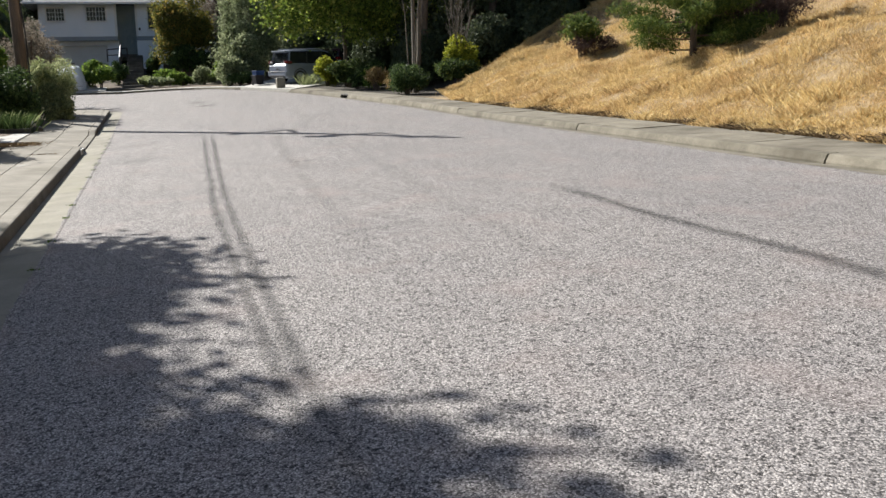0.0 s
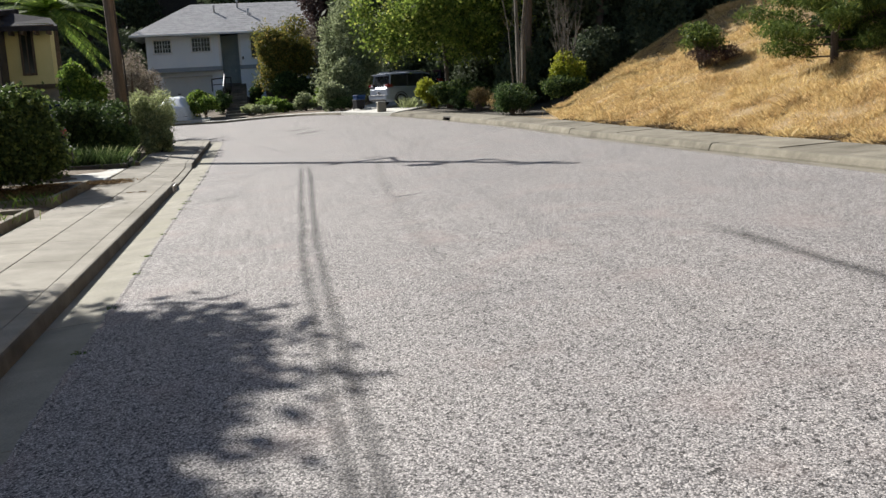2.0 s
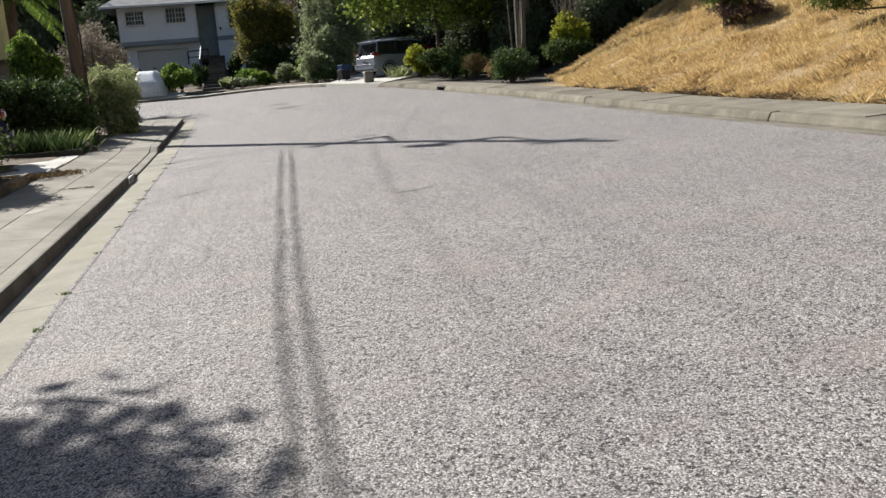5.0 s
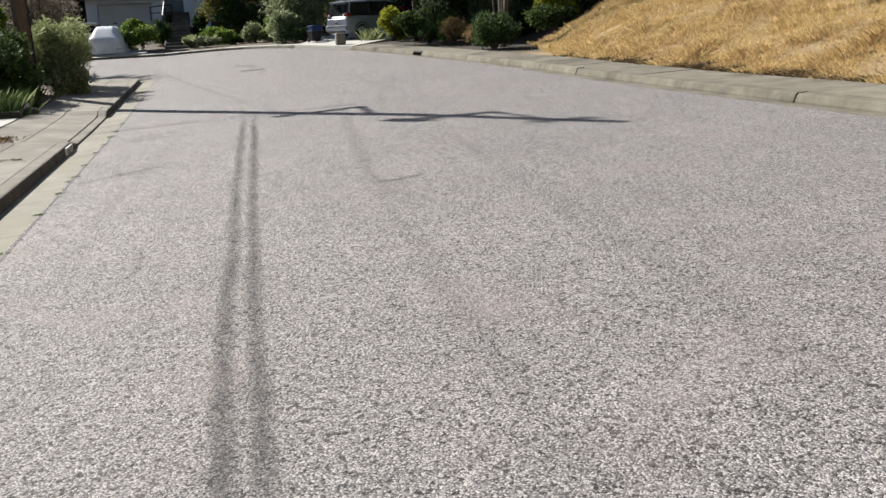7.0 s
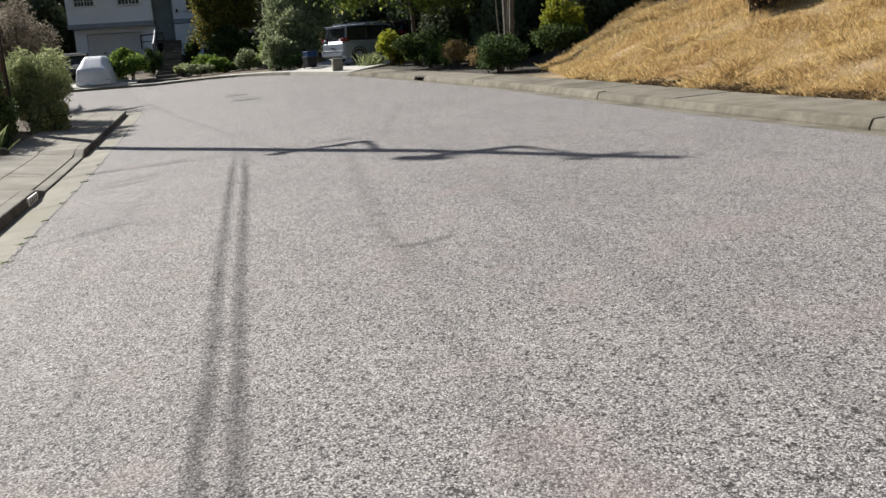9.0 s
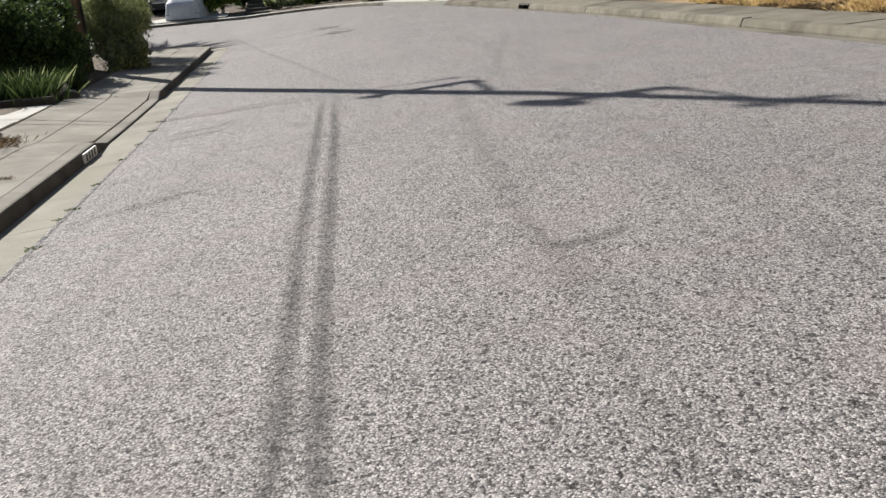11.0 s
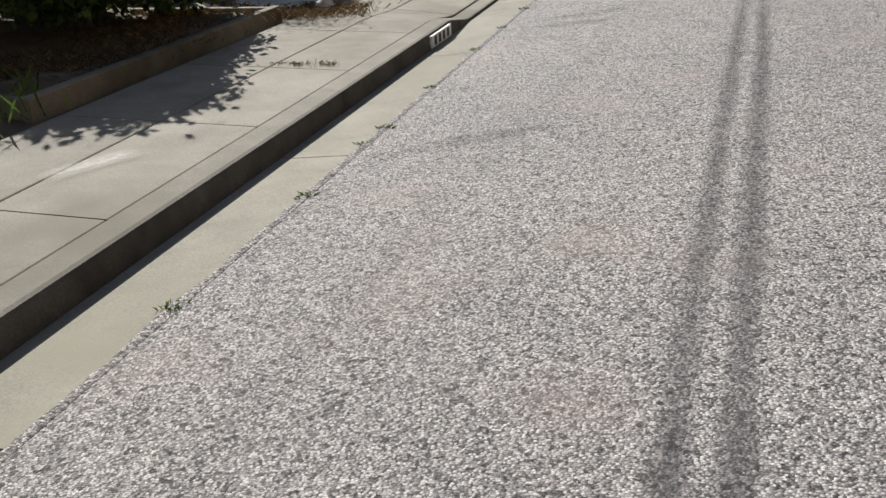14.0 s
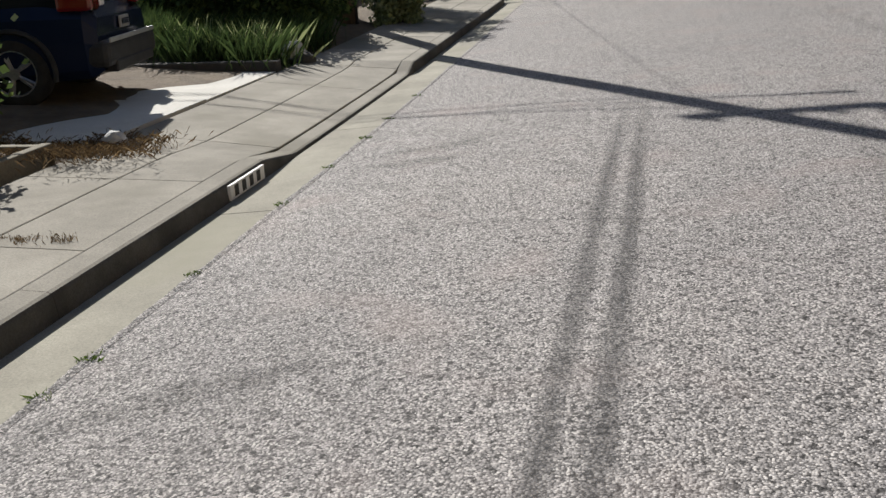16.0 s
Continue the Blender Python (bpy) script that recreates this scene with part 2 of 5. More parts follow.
def road():
    rows, cols, verts, faces = len(INNER), 25, [], []
    for (ax, ay), (bx, by) in zip(INNER, OUTER):
        for k in range(cols):
            f = k / (cols - 1)
            x, y = ax + (bx - ax) * f, ay + (by - ay) * f
            verts.append((x, y, road_z(x, y)))
    for i in range(rows - 1):
        for k in range(cols - 1):
            a = i * cols + k
            faces.append((a, a + 1, a + cols + 1, a + cols))
    ob = finish("road", verts, faces, ASPHALT, smooth=True)
    return tagged(ob, "pale grey chip-sealed asphalt street with tyre marks", "road", kind="structure")


road()


def side_of(line, x, y):
    """Distance from a line to a point, and whether it lies left of it."""
    best = (1e9, True)
    for i in range(len(line) - 1):
        ax, ay = line[i]
        bx, by = line[i + 1]
        dx, dy = bx - ax, by - ay
        f = min(1, max(0, ((x - ax) * dx + (y - ay) * dy) / (dx * dx + dy * dy + 1e-9)))
        d = math.hypot(x - ax - f * dx, y - ay - f * dy)
        if d < best[0]:
            best = (d, dx * (y - ay) - dy * (x - ax) > 0)
    return best


INNER_C, OUTER_C = INNER[::4] + [INNER[-1]], OUTER[::4] + [OUTER[-1]]


def land_z(x, y):
    """The ground's height: under the road, level behind the pavements, hills to the right and behind."""
    di, li = side_of(INNER_C, x, y)
    do, lo = side_of(OUTER_C, x, y)
    base = road_z(x, y)
    if not li and lo:
        return base - 0.12 if min(di, do) > 0.3 else base - 0.2
    rough = 0.05 * noise.noise(Vector((x * 0.7, y * 0.7, 0))) + 0.02 * noise.noise(Vector((x * 2.3, y * 2.3, 3)))
    if li:
        yard = ease(1.9, 9.0, di)
        z = base + 0.1 + ease(0.3, 0.6, di) * 0.02 + 0.05 * ease(1.9, 2.3, di) + 0.7 * yard + rough * ease(2.0, 2.6, di)
        return z - 0.16 * (1 - ease(1.85, 2.0, di))
    z = base + 0.1 - 0.16 * (1 - ease(1.75, 1.9, do))
    hill = max(0.0, do - 1.8)
    if x > 0:
        hill = max(0.0, hill - 0.32 * max(0.0, min(y, 42.0) - 31.0))
    east = ease(47, 36, y) if x > 0 else 0.0
    z += east * ((0.292 + 0.025 * max(0.0, min(y, 40.0) - 30.0)) * hill * ease(0, 1.5, hill) + 0.0055 * hill * hill + 0.12 * hill * noise.noise(Vector((x * 0.25, y * 0.25, 7))) * ease(0, 3, hill))
    if east < 1:
        z += (1 - east) * (0.085 * hill + 0.95 * max(0.0, min(hill, 130) - 40))
    return min(z, 60) + rough * ease(0.2, 1.0, hill)


def ground():
    def lines(*spans):
        out = []
        for a, b, s in spans:
            out += list(np.arange(a, b, s))
        return out
    xs = lines((-2400, -400, 400), (-400, -100, 60), (-100, -20, 8), (-20, -6, 1.0), (-6, 20, 0.4), (20, 40, 1.5), (40, 120, 8), (120, 400, 60), (400, 2401, 400))
    ys = lines((-2400, -400, 400), (-400, -60, 60), (-60, 0, 3.0), (0, 64, 0.5), (64, 84, 1.0), (84, 140, 5), (140, 400, 60), (400, 2401, 400))
    verts = [(x, y, land_z(x, y)) for y in ys for x in xs]
    n = len(xs)
    faces = [(j * n + i, j * n + i + 1, (j + 1) * n + i + 1, (j + 1) * n + i) for j in range(len(ys) - 1) for i in range(n - 1)]
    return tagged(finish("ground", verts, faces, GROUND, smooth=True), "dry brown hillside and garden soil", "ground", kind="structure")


ground()


# ---- kerbs, gutters, pavements ----
def arc_length(line):
    run = [0.0]
    for a, b in zip(line, line[1:]):
        run.append(run[-1] + math.hypot(b[0] - a[0], b[1] - a[1]))
    return run


def along(line, run, s):
    """Point and left-hand normal at s metres along a line."""
    i = min(max(int(np.searchsorted(run, s)) - 1, 0), len(line) - 2)
    f = (s - run[i]) / max(1e-6, run[i + 1] - run[i])
    (ax, ay), (bx, by) = line[i], line[i + 1]
    t = Vector((bx - ax, by - ay)).normalized()
    return Vector((ax + (bx - ax) * f, ay + (by - ay) * f)), Vector((-t.y, t.x))


def strip(name, line, run, s0, s1, profile, mat, parent, step=0.6, gap=0.006, top=None):
    """A solid piece swept along a line: profile gives (distance out, height over the road's edge) points, bottom to top and back."""
    n = max(2, int((s1 - s0) / step) + 1)
    verts, faces = [], []
    for k in range(n):
        s = s0 + gap + (s1 - s0 - 2 * gap) * k / (n - 1)
        p, w = along(line, run, s)
        base = road_z(p.x, p.y)
        for d, z in (profile(s) if callable(profile) else profile):
            q = p + w * d
            verts.append((q.x, q.y, base + z))
    m = len(verts) // n
    for k in range(n - 1):
        for i in range(m):
            a, b = k * m + i, k * m + (i + 1) % m
            faces.append((a, b, b + m, a + m))
    faces.append(tuple(range(m))[::-1])
    faces.append(tuple((n - 1) * m + i for i in range(m)))
    me = bpy.data.meshes.new(name)
    me.from_pydata(verts, [], faces)
    bm = bmesh.new()
    bm.from_mesh(me)
    bmesh.ops.recalc_face_normals(bm, faces=bm.faces)
    bm.to_mesh(me)
    bm.free()
    me.materials.append(mat)
    # Upward faces get the lit-looking top material; the sides keep the shade tone
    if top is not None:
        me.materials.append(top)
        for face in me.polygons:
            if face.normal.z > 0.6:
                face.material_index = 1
    ob = new(name, me)
    ob.parent = parent
    return ob


RUN_I, RUN_O = arc_length(INNER), arc_length(OUTER)
DROP0, DROP1 = 61.85, 67.45      # the lowered kerb at the driveway, metres along the inner line


def lowered(s):
    return max(0.0, min(1.0, (s - DROP0) / 0.7, (DROP1 - s) / 0.35))


def kerb_profile(s):
    top = 0.105 - 0.105 * lowered(s)
    return [(0.445, -0.2), (0.445, -0.05), (0.46, max(-0.03, top - 0.025)), (0.47, top - 0.008), (0.49, top), (0.63, top + 0.006), (0.63, -0.2)]


def slab_profile(d0, d1):
    def profile(s):
        low = 0.088 * lowered(s)
        def z(d):
            return 0.11 + 0.03 * (d - 0.63) - low * max(0.0, 1 - (d - 0.63) / 1.3)
        return [(d0, z(d0) - 0.12), (d0, z(d0) - 0.004), (d0 + 0.006, z(d0)), (d1 - 0.006, z(d1)), (d1, z(d1) - 0.004), (d1, z(d1) - 0.12)]
    return profile


gutter_left = thing("gutter_left", pose(0, 0, 0), "pale concrete gutter slabs along the kerb", "gutter", kind="structure")
for a in np.arange(26.58, 104, 2.85):
    strip("gutter_slab", INNER, RUN_I, a, min(a + 2.85, 105), [(0.0, -0.15), (0.0, 0.004), (0.24, -0.015), (0.48, -0.035), (0.48, -0.15)], GUTTER, gutter_left)
kerb_left = thing("kerb_left", pose(0, 0, 0), "weathered grey concrete kerb, faces toned dark for shade, with a lowered crossing", "kerb", kind="structure")
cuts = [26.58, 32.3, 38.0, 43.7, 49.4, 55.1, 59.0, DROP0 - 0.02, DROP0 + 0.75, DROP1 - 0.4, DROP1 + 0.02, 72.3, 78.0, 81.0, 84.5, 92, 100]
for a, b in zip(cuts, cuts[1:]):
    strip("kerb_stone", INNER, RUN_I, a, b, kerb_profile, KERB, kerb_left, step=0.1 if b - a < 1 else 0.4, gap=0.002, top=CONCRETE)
pavement_left = thing("pavement_left", pose(0, 0, 0), "worn beige concrete pavement slabs with scored joints", "pavement", kind="structure")
for a in np.arange(29.2, 100, 1.52):
    for d0, d1 in ((0.64, 1.268), (1.28, 1.97)):
        strip("slab", INNER, RUN_I, a, a + 1.52, slab_profile(d0, d1), CONCRETE, pavement_left, gap=0.006, step=0.3)

gutter_right = thing("gutter_right", pose(0, 0, 0), "concrete gutter along the far kerb", "gutter", kind="structure")
for a in np.arange(20.0, 118, 3.0):
    strip("gutter_slab", OUTER, RUN_O, a, a + 3.0, [(0.0, -0.15), (0.0, 0.004), (-0.2, -0.01), (-0.42, -0.03), (-0.42, -0.15)], BANKSIDE, gutter_right)
kerb_right = thing("kerb_right", pose(0, 0, 0), "low weathered concrete kerb with open joints", "kerb", kind="structure")
random.seed(4)
S_DRAIN, S_DRIVE = 79.3, 90.0
kcuts = [20, 29, 38, 44.2, 50.3, 58.2, 66.6, 74.5, S_DRAIN - 0.45, S_DRAIN + 0.45, 87.5, 92.0, 98, 104, 110, 118]
for i, (a, b) in enumerate(zip(kcuts, kcuts[1:])):
    if abs(a - (S_DRAIN - 0.45)) < 0.01:
        continue
    t = 0.02 if a == 87.5 else 0.115 + random.uniform(-0.012, 0.012)
    strip("kerb_stone", OUTER, RUN_O, a, b, [(-0.42, -0.2), (-0.42, 0.0), (-0.46, t - 0.02), (-0.48, t), (-0.64, t + 0.008), (-0.64, -0.2)], BANKSIDE, kerb_right, gap=0.02)
pavement_right = thing("pavement_right", pose(0, 0, 0), "sunlit beige concrete pavement below the grassy bank", "pavement", kind="structure")
for a in np.arange(20, 118, 1.9):
    lift = random.uniform(-0.008, 0.008)
    dip = 0.08 if 87 < a < 91.5 else 0.0
    # Slabs past the driveway use paler concrete, so sunlight is painted in
    strip("slab", OUTER, RUN_O, a, a + 1.9, [(-0.65, 0.0), (-0.65, 0.115 + lift - dip), (-1.78, 0.15 + lift - dip * 0.3), (-1.78, 0.0)], PALE if a > 92 else BANKSIDE, pavement_right, gap=0.008)

# Near-black back panel: the hollow's darkness is put into its colour
BLACK = grainy("inlet_hollow_shade", (0.012, 0.012, 0.012), (0.02, 0.02, 0.02), 4, 0.9, 40, 0)
drain = thing("storm_drain", pose(0, 0, 0), "dark kerb inlet of a storm drain", "drain", kind="structure")
strip("inlet_back", OUTER, RUN_O, S_DRAIN - 0.44, S_DRAIN + 0.44, [(-0.58, -0.2), (-0.58, 0.09), (-0.64, 0.09), (-0.64, -0.2)], BLACK, drain)
strip("inlet_lid", OUTER, RUN_O, S_DRAIN - 0.46, S_DRAIN + 0.46, [(-0.43, 0.088), (-0.45, 0.122), (-0.64, 0.126), (-0.64, 0.092)], KERB, drain)


# ---- tyre marks, patches and painted wire shadows on the asphalt ----
def build_mark(color, cover, soft):
    def build(nt, b):
        v = coords(nt)
        b.inputs["Base Color"].default_value = (*color, 1)
        b.inputs["Roughness"].default_value = 0.8
        n = noise_tex(nt, v, 45, 3, 0.7)
        big = noise_tex(nt, v, 2.2, 3, 0.6)
        uv = nt.nodes.new("ShaderNodeAttribute")
        uv.attribute_name = "edge"
        a = node(nt, "ShaderNodeMath")
        a.operation = "MULTIPLY"
        nt.links.new(ramp(nt, n, [(0.35, (soft, soft, soft)), (0.6, (1, 1, 1))]), a.inputs[0])
        nt.links.new(ramp(nt, big, [(0.3, (0.55, 0.55, 0.55)), (0.65, (1, 1, 1))]), a.inputs[1])
        c = node(nt, "ShaderNodeMath")
        c.operation = "MULTIPLY"
        nt.links.new(a.outputs[0], c.inputs[0])
        nt.links.new(uv.outputs["Fac"], c.inputs[1])
        d = node(nt, "ShaderNodeMath")
        d.operation = "MULTIPLY"
        nt.links.new(c.outputs[0], d.inputs[0])
        d.inputs[1].default_value = cover
        nt.links.new(d.outputs[0], b.inputs["Alpha"])
    return build


RUBBER = material("tyre_rubber_mark", build_mark((0.033, 0.032, 0.034), 0.66, 0.42))
FAINT = material("faint_rubber_mark", build_mark((0.05, 0.048, 0.047), 0.115, 0.3))
WIRE_SHADE = material("tar_seam", build_mark((0.03, 0.03, 0.03), 0.6, 0.6))
SMEAR = material("dark_smear", build_mark((0.05, 0.048, 0.047), 0.36, 0.3))
SPILL = material("pale_spill", build_mark((0.62, 0.6, 0.55), 0.6, 0.6))
PATCH = material("smooth_asphalt_patch", build_mark((0.12, 0.115, 0.11), 0.6, 0.8))


def mark(name, pts, width, mat, label, zf=road_z):
    """A mark that lies on the road along a line and fades out at its edges and ends."""
    line = spline(pts, max(6, int(sum(math.dist(a, b) for a, b in zip(pts, pts[1:])) / 0.25)))
    cols = (-1.0, -0.5, 0.0, 0.5, 1.0)
    verts, faces, edge = [], [], []
    n = len(line)
    for i, (x, y) in enumerate(line):
        a, b = line[max(i - 1, 0)], line[min(i + 1, n - 1)]
        t = Vector((b[0] - a[0], b[1] - a[1])).normalized()
        w = width * (0.85 + 0.3 * noise.noise(Vector((x * 1.7, y * 1.7, 5))))
        fade = min(1.0, i / (n * 0.12), (n - 1 - i) / (n * 0.12))
        for c in cols:
            px, py = x - t.y * c * w, y + t.x * c * w
            verts.append((px, py, zf(px, py) + 0.004))
            edge.append((1 - abs(c)) ** 0.7 * fade)
    m = len(cols)
    for i in range(n - 1):
        for k in range(m - 1):
            faces.append((i * m + k, i * m + k + 1, (i + 1) * m + k + 1, (i + 1) * m + k))
    ob = finish(name, verts, faces, mat)
    at = ob.data.attributes.new("edge", "FLOAT", "POINT")
    at.data.foreach_set("value", edge)
    return tagged(ob, label, "road mark", kind="structure")


TYRE = "dark double tyre mark along the asphalt"
mark("tyre_mark", [(0.41, 2.6), (0.43, 5.2), (0.46, 7.8), (0.53, 11.4), (0.61, 12.9), (0.7, 15.2), (0.79, 17.2), (0.93, 20.2), (1.05, 22.6), (1.15, 24.3)], 0.08, RUBBER, TYRE)
mark("tyre_mark", [(0.53, 2.4), (0.56, 5.2), (0.6, 8.0), (0.69, 11.3), (0.76, 13.0), (0.86, 15.2), (0.96, 17.2), (1.12, 20.3), (1.22, 22.6), (1.33, 24.2)], 0.085, RUBBER, TYRE)
mark("tyre_mark", [(4.33, 10.2), (4.3, 9.0), (4.25, 7.6), (4.3, 6.3), (4.33, 5.4), (4.29, 4.4), (4.3, 2.4)], 0.14, RUBBER, "dark single tyre smear on the asphalt")
mark("tyre_mark", [(4.4, 35.0), (4.3, 30.0), (4.3, 27.1), (4.55, 24.2), (5.0, 22.0)], 0.14, FAINT, "faint curved tyre mark near the bend")
mark("tyre_mark", [(5.4, 31.5), (4.6, 28.0), (4.0, 25.9), (3.4, 22.8)], 0.14, FAINT, "faint curved tyre mark near the bend")
mark("tyre_mark", [(-0.05, 13.85), (-0.02, 13.4), (-0.03, 13.1), (-0.1, 12.75)], 0.04, SMEAR, "short curved scuff on the asphalt")
for pts in ([(1.5, 5.0), (1.7, 10), (2.0, 15), (2.5, 20), (3.1, 26)], [(2.6, 4.0), (2.9, 10), (3.3, 16), (4.0, 23)], [(-0.6, 12), (-0.4, 17), (0.1, 22)]):
    mark("tyre_mark", pts, 0.16, FAINT, "broad faint wheel track worn into the asphalt")
mark("tyre_mark", [(2.75, 22.6), (2.35, 19.0), (2.05, 16.0), (2.08, 14.6), (2.2, 13.2)], 0.15, FAINT, "broad faint wheel track worn into the asphalt")
mark("stain", [(-0.75, 18.15), (-0.4, 18.3), (0.0, 18.42)], 0.09, SMEAR, "dark smear on the asphalt by the gutter")
mark("stain", [(-1.0, 17.65), (-1.0, 17.85), (-0.6, 18.1), (-0.1, 18.4)], 0.14, SMEAR, "dark smear on the asphalt by the gutter")
mark("stain", [(-0.95, 21.85), (-0.5, 21.95), (0.0, 22.15)], 0.2, SMEAR, "dark smear on the asphalt by the gutter")
mark("stain", [(-0.9, 22.3), (-0.4, 22.45), (0.05, 22.75)], 0.18, SMEAR, "dark smear on the asphalt by the gutter")
mark("patch", [(1.98, 15.22), (2.2, 15.18), (2.55, 15.32)], 0.1, PATCH, "smooth grey repair spot on the asphalt")
mark("patch", [(1.35, 41.0), (2.2, 40.6)], 0.8, RUBBER, "square dark utility patch in the asphalt")
mark("patch", [(1.5, 38.0), (2.5, 37.6)], 0.8, RUBBER, "square dark utility patch in the asphalt")
mark("spill", [(-2.4, 16.95), (-2.3, 17.2), (-2.16, 17.5)], 0.13, SPILL, "pale dried spill on the pavement slab", lambda a, b: 0.032 + 0.03 * (-1.75 - a))
mark("stain", [(-2.0, 17.6), (-2.05, 18.2)], 0.1, FAINT, "dull stain on the pavement slab", lambda a, b: 0.032 + 0.03 * (-1.75 - a))


def ragged_edge():
    """The uneven lip of asphalt that laps onto the gutter."""
    ys = np.arange(3.0, 37.0, 0.05)
    verts, faces = [], []
    for y in ys:
        out = 0.018 + 0.022 * noise.noise(Vector((0, y * 2.1, 3))) + 0.016 * noise.noise(Vector((0, y * 11, 5)))
        verts += [(EDGE + 0.02, y, road_z(EDGE, y) + 0.003), (EDGE, y, road_z(EDGE, y) + 0.008), (EDGE - out, y, road_z(EDGE, y) + 0.007), (EDGE - 0.003 - out, y, road_z(EDGE, y) - 0.004)]
    for i in range(len(ys) - 1):
        for k in range(3):
            a = i * 4 + k
            faces.append((a, a + 4, a + 5, a + 1))
    tagged(finish("road_edge", verts, faces, ASPHALT), "ragged asphalt lip along the gutter", "road edge", kind="structure")


ragged_edge()
# Wire shadows painted on as thin dark lines, beside those the wires cast
mark("tar_seam", [(-1.18, 24.05), (-0.6, 23.95), (-0.1, 23.8), (0.8, 23.8), (1.4, 23.9)], 0.012, WIRE_SHADE, "thin dark painted wire shadow across the asphalt")
mark("tar_seam", [(-1.12, 20.15), (-0.2, 20.2), (0.5, 20.26), (1.6, 20.1)], 0.01, WIRE_SHADE, "thin dark painted wire shadow across the asphalt")
mark("tar_seam", [(4.7, 20.7), (5.5, 20.7), (6.8, 20.4)], 0.03, WIRE_SHADE, "thin dark painted wire shadow across the asphalt")


# ---- plants ----
def leaf_cloud(name, clumps, n, size, mat, parent=None, label="", seed=1, slim=0.5, shell=0.5, ragged=0.3):
    """Many single leaves spread through the outer part of ellipsoid clumps, one mesh."""
    rng = np.random.default_rng(seed)
    c = np.array(clumps, float)
    weight = (c[:, 3] * c[:, 4] * c[:, 5]) ** 0.67
    pick = rng.choice(len(c), n, p=weight / weight.sum())
    d = rng.normal(size=(n, 3))
    d /= np.linalg.norm(d, axis=1)[:, None]
    r = (shell ** 3 + (1 - shell ** 3) * rng.random(n)) ** (1 / 3) * (1 + ragged * rng.normal(size=n) * 0.5)
    p = c[pick, :3] + d * c[pick, 3:6] * r[:, None]
    a = rng.normal(size=(n, 3)) + d * 0.8
    a[:, 2] -= 0.3
    a /= np.linalg.norm(a, axis=1)[:, None]
    b = np.cross(a, rng.normal(size=(n, 3)))
    b /= np.linalg.norm(b, axis=1)[:, None] + 1e-9
    ln = size * (0.6 + 0.8 * rng.random(n))[:, None]
    v = np.empty((n, 4, 3))
    v[:, 0] = p - a * ln * 0.5
    v[:, 1] = p + b * ln * 0.5 * slim
    v[:, 2] = p + a * ln * 0.5
    v[:, 3] = p - b * ln * 0.5 * slim
    return sheet_mesh(name, v.reshape(-1, 3), 4, mat, parent, label)


def sheet_mesh(name, v, corners, mat, parent=None, label=""):
    me = bpy.data.meshes.new(name)
    nv = len(v)
    me.vertices.add(nv)
    me.vertices.foreach_set("co", v.astype(np.float32).ravel())
    me.loops.add(nv)
    me.loops.foreach_set("vertex_index", np.arange(nv, dtype=np.int32))
    me.polygons.add(nv // corners)
    me.polygons.foreach_set("loop_start", np.arange(0, nv, corners, dtype=np.int32))
    me.update(calc_edges=True)
    me.materials.append(mat)
    ob = new(name, me)
    if parent is not None:
        ob.parent = parent
    if label:
        ob["label"] = label
    return ob


def clumped(cx, cy, cz, rx, ry, rz, k, seed, small=0.42, low=-0.8):
    """k smaller clumps over an ellipsoid, for a bumpy crown."""
    rng = np.random.default_rng(seed)
    out = [(cx, cy, cz, rx * 0.62, ry * 0.62, rz * 0.62)]
    while len(out) <= k:
        d = rng.normal(size=3)
        d /= np.linalg.norm(d)
        if d[2] < low:
            continue
        f = 0.5 + 0.35 * rng.random()
        s = small * (0.65 + 0.7 * rng.random())
        out.append((cx + d[0] * rx * f, cy + d[1] * ry * f, cz + d[2] * rz * f, rx * s, ry * s, rz * s))
    return out


BARK = grainy("bark", (0.06, 0.045, 0.035), (0.16, 0.125, 0.1), 5, 0.9, 30, 0.012, squash=(4, 4, 0.7))
PALEBARK = grainy("pale_bark", (0.075, 0.066, 0.054), (0.16, 0.143, 0.12), 5, 0.9, 30, 0.008, squash=(4, 4, 0.7))
G_DARK = leafy("dark_green_leaf", (0.026, 0.044, 0.017), (0.065, 0.105, 0.035), 0.32, (0.13, 0.18, 0.06))
G_FOREST = leafy("shaded_wood_leaf", (0.05, 0.066, 0.04), (0.095, 0.12, 0.066), 0.25)
G_MAPLE = leafy("bright_green_leaf", (0.045, 0.075, 0.018), (0.2, 0.275, 0.05), 0.5, (0.46, 0.48, 0.12))
G_LIME = leafy("yellow_green_leaf", (0.14, 0.17, 0.02), (0.33, 0.35, 0.04), 0.45, (0.45, 0.43, 0.07))
G_OLIVE = leafy("olive_leaf", (0.12, 0.145, 0.075), (0.31, 0.355, 0.2), 0.45, (0.43, 0.46, 0.28))
G_MID = leafy("mid_green_leaf", (0.05, 0.09, 0.02), (0.16, 0.245, 0.045), 0.45, (0.34, 0.42, 0.09))
G_HEDGE = leafy("hedge_leaf", (0.028, 0.046, 0.017), (0.08, 0.12, 0.036), 0.34, (0.18, 0.22, 0.065))
G_GREY = leafy("grey_twig_leaf", (0.13, 0.11, 0.085), (0.28, 0.245, 0.2), 0.4, (0.38, 0.34, 0.28))
G_ORANGE = leafy("orange_leaf", (0.06, 0.075, 0.022), (0.2, 0.195, 0.048), 0.42, (0.42, 0.29, 0.08))
G_SAGE = leafy("sage_leaf", (0.15, 0.18, 0.085), (0.35, 0.39, 0.19), 0.45, (0.47, 0.5, 0.27))
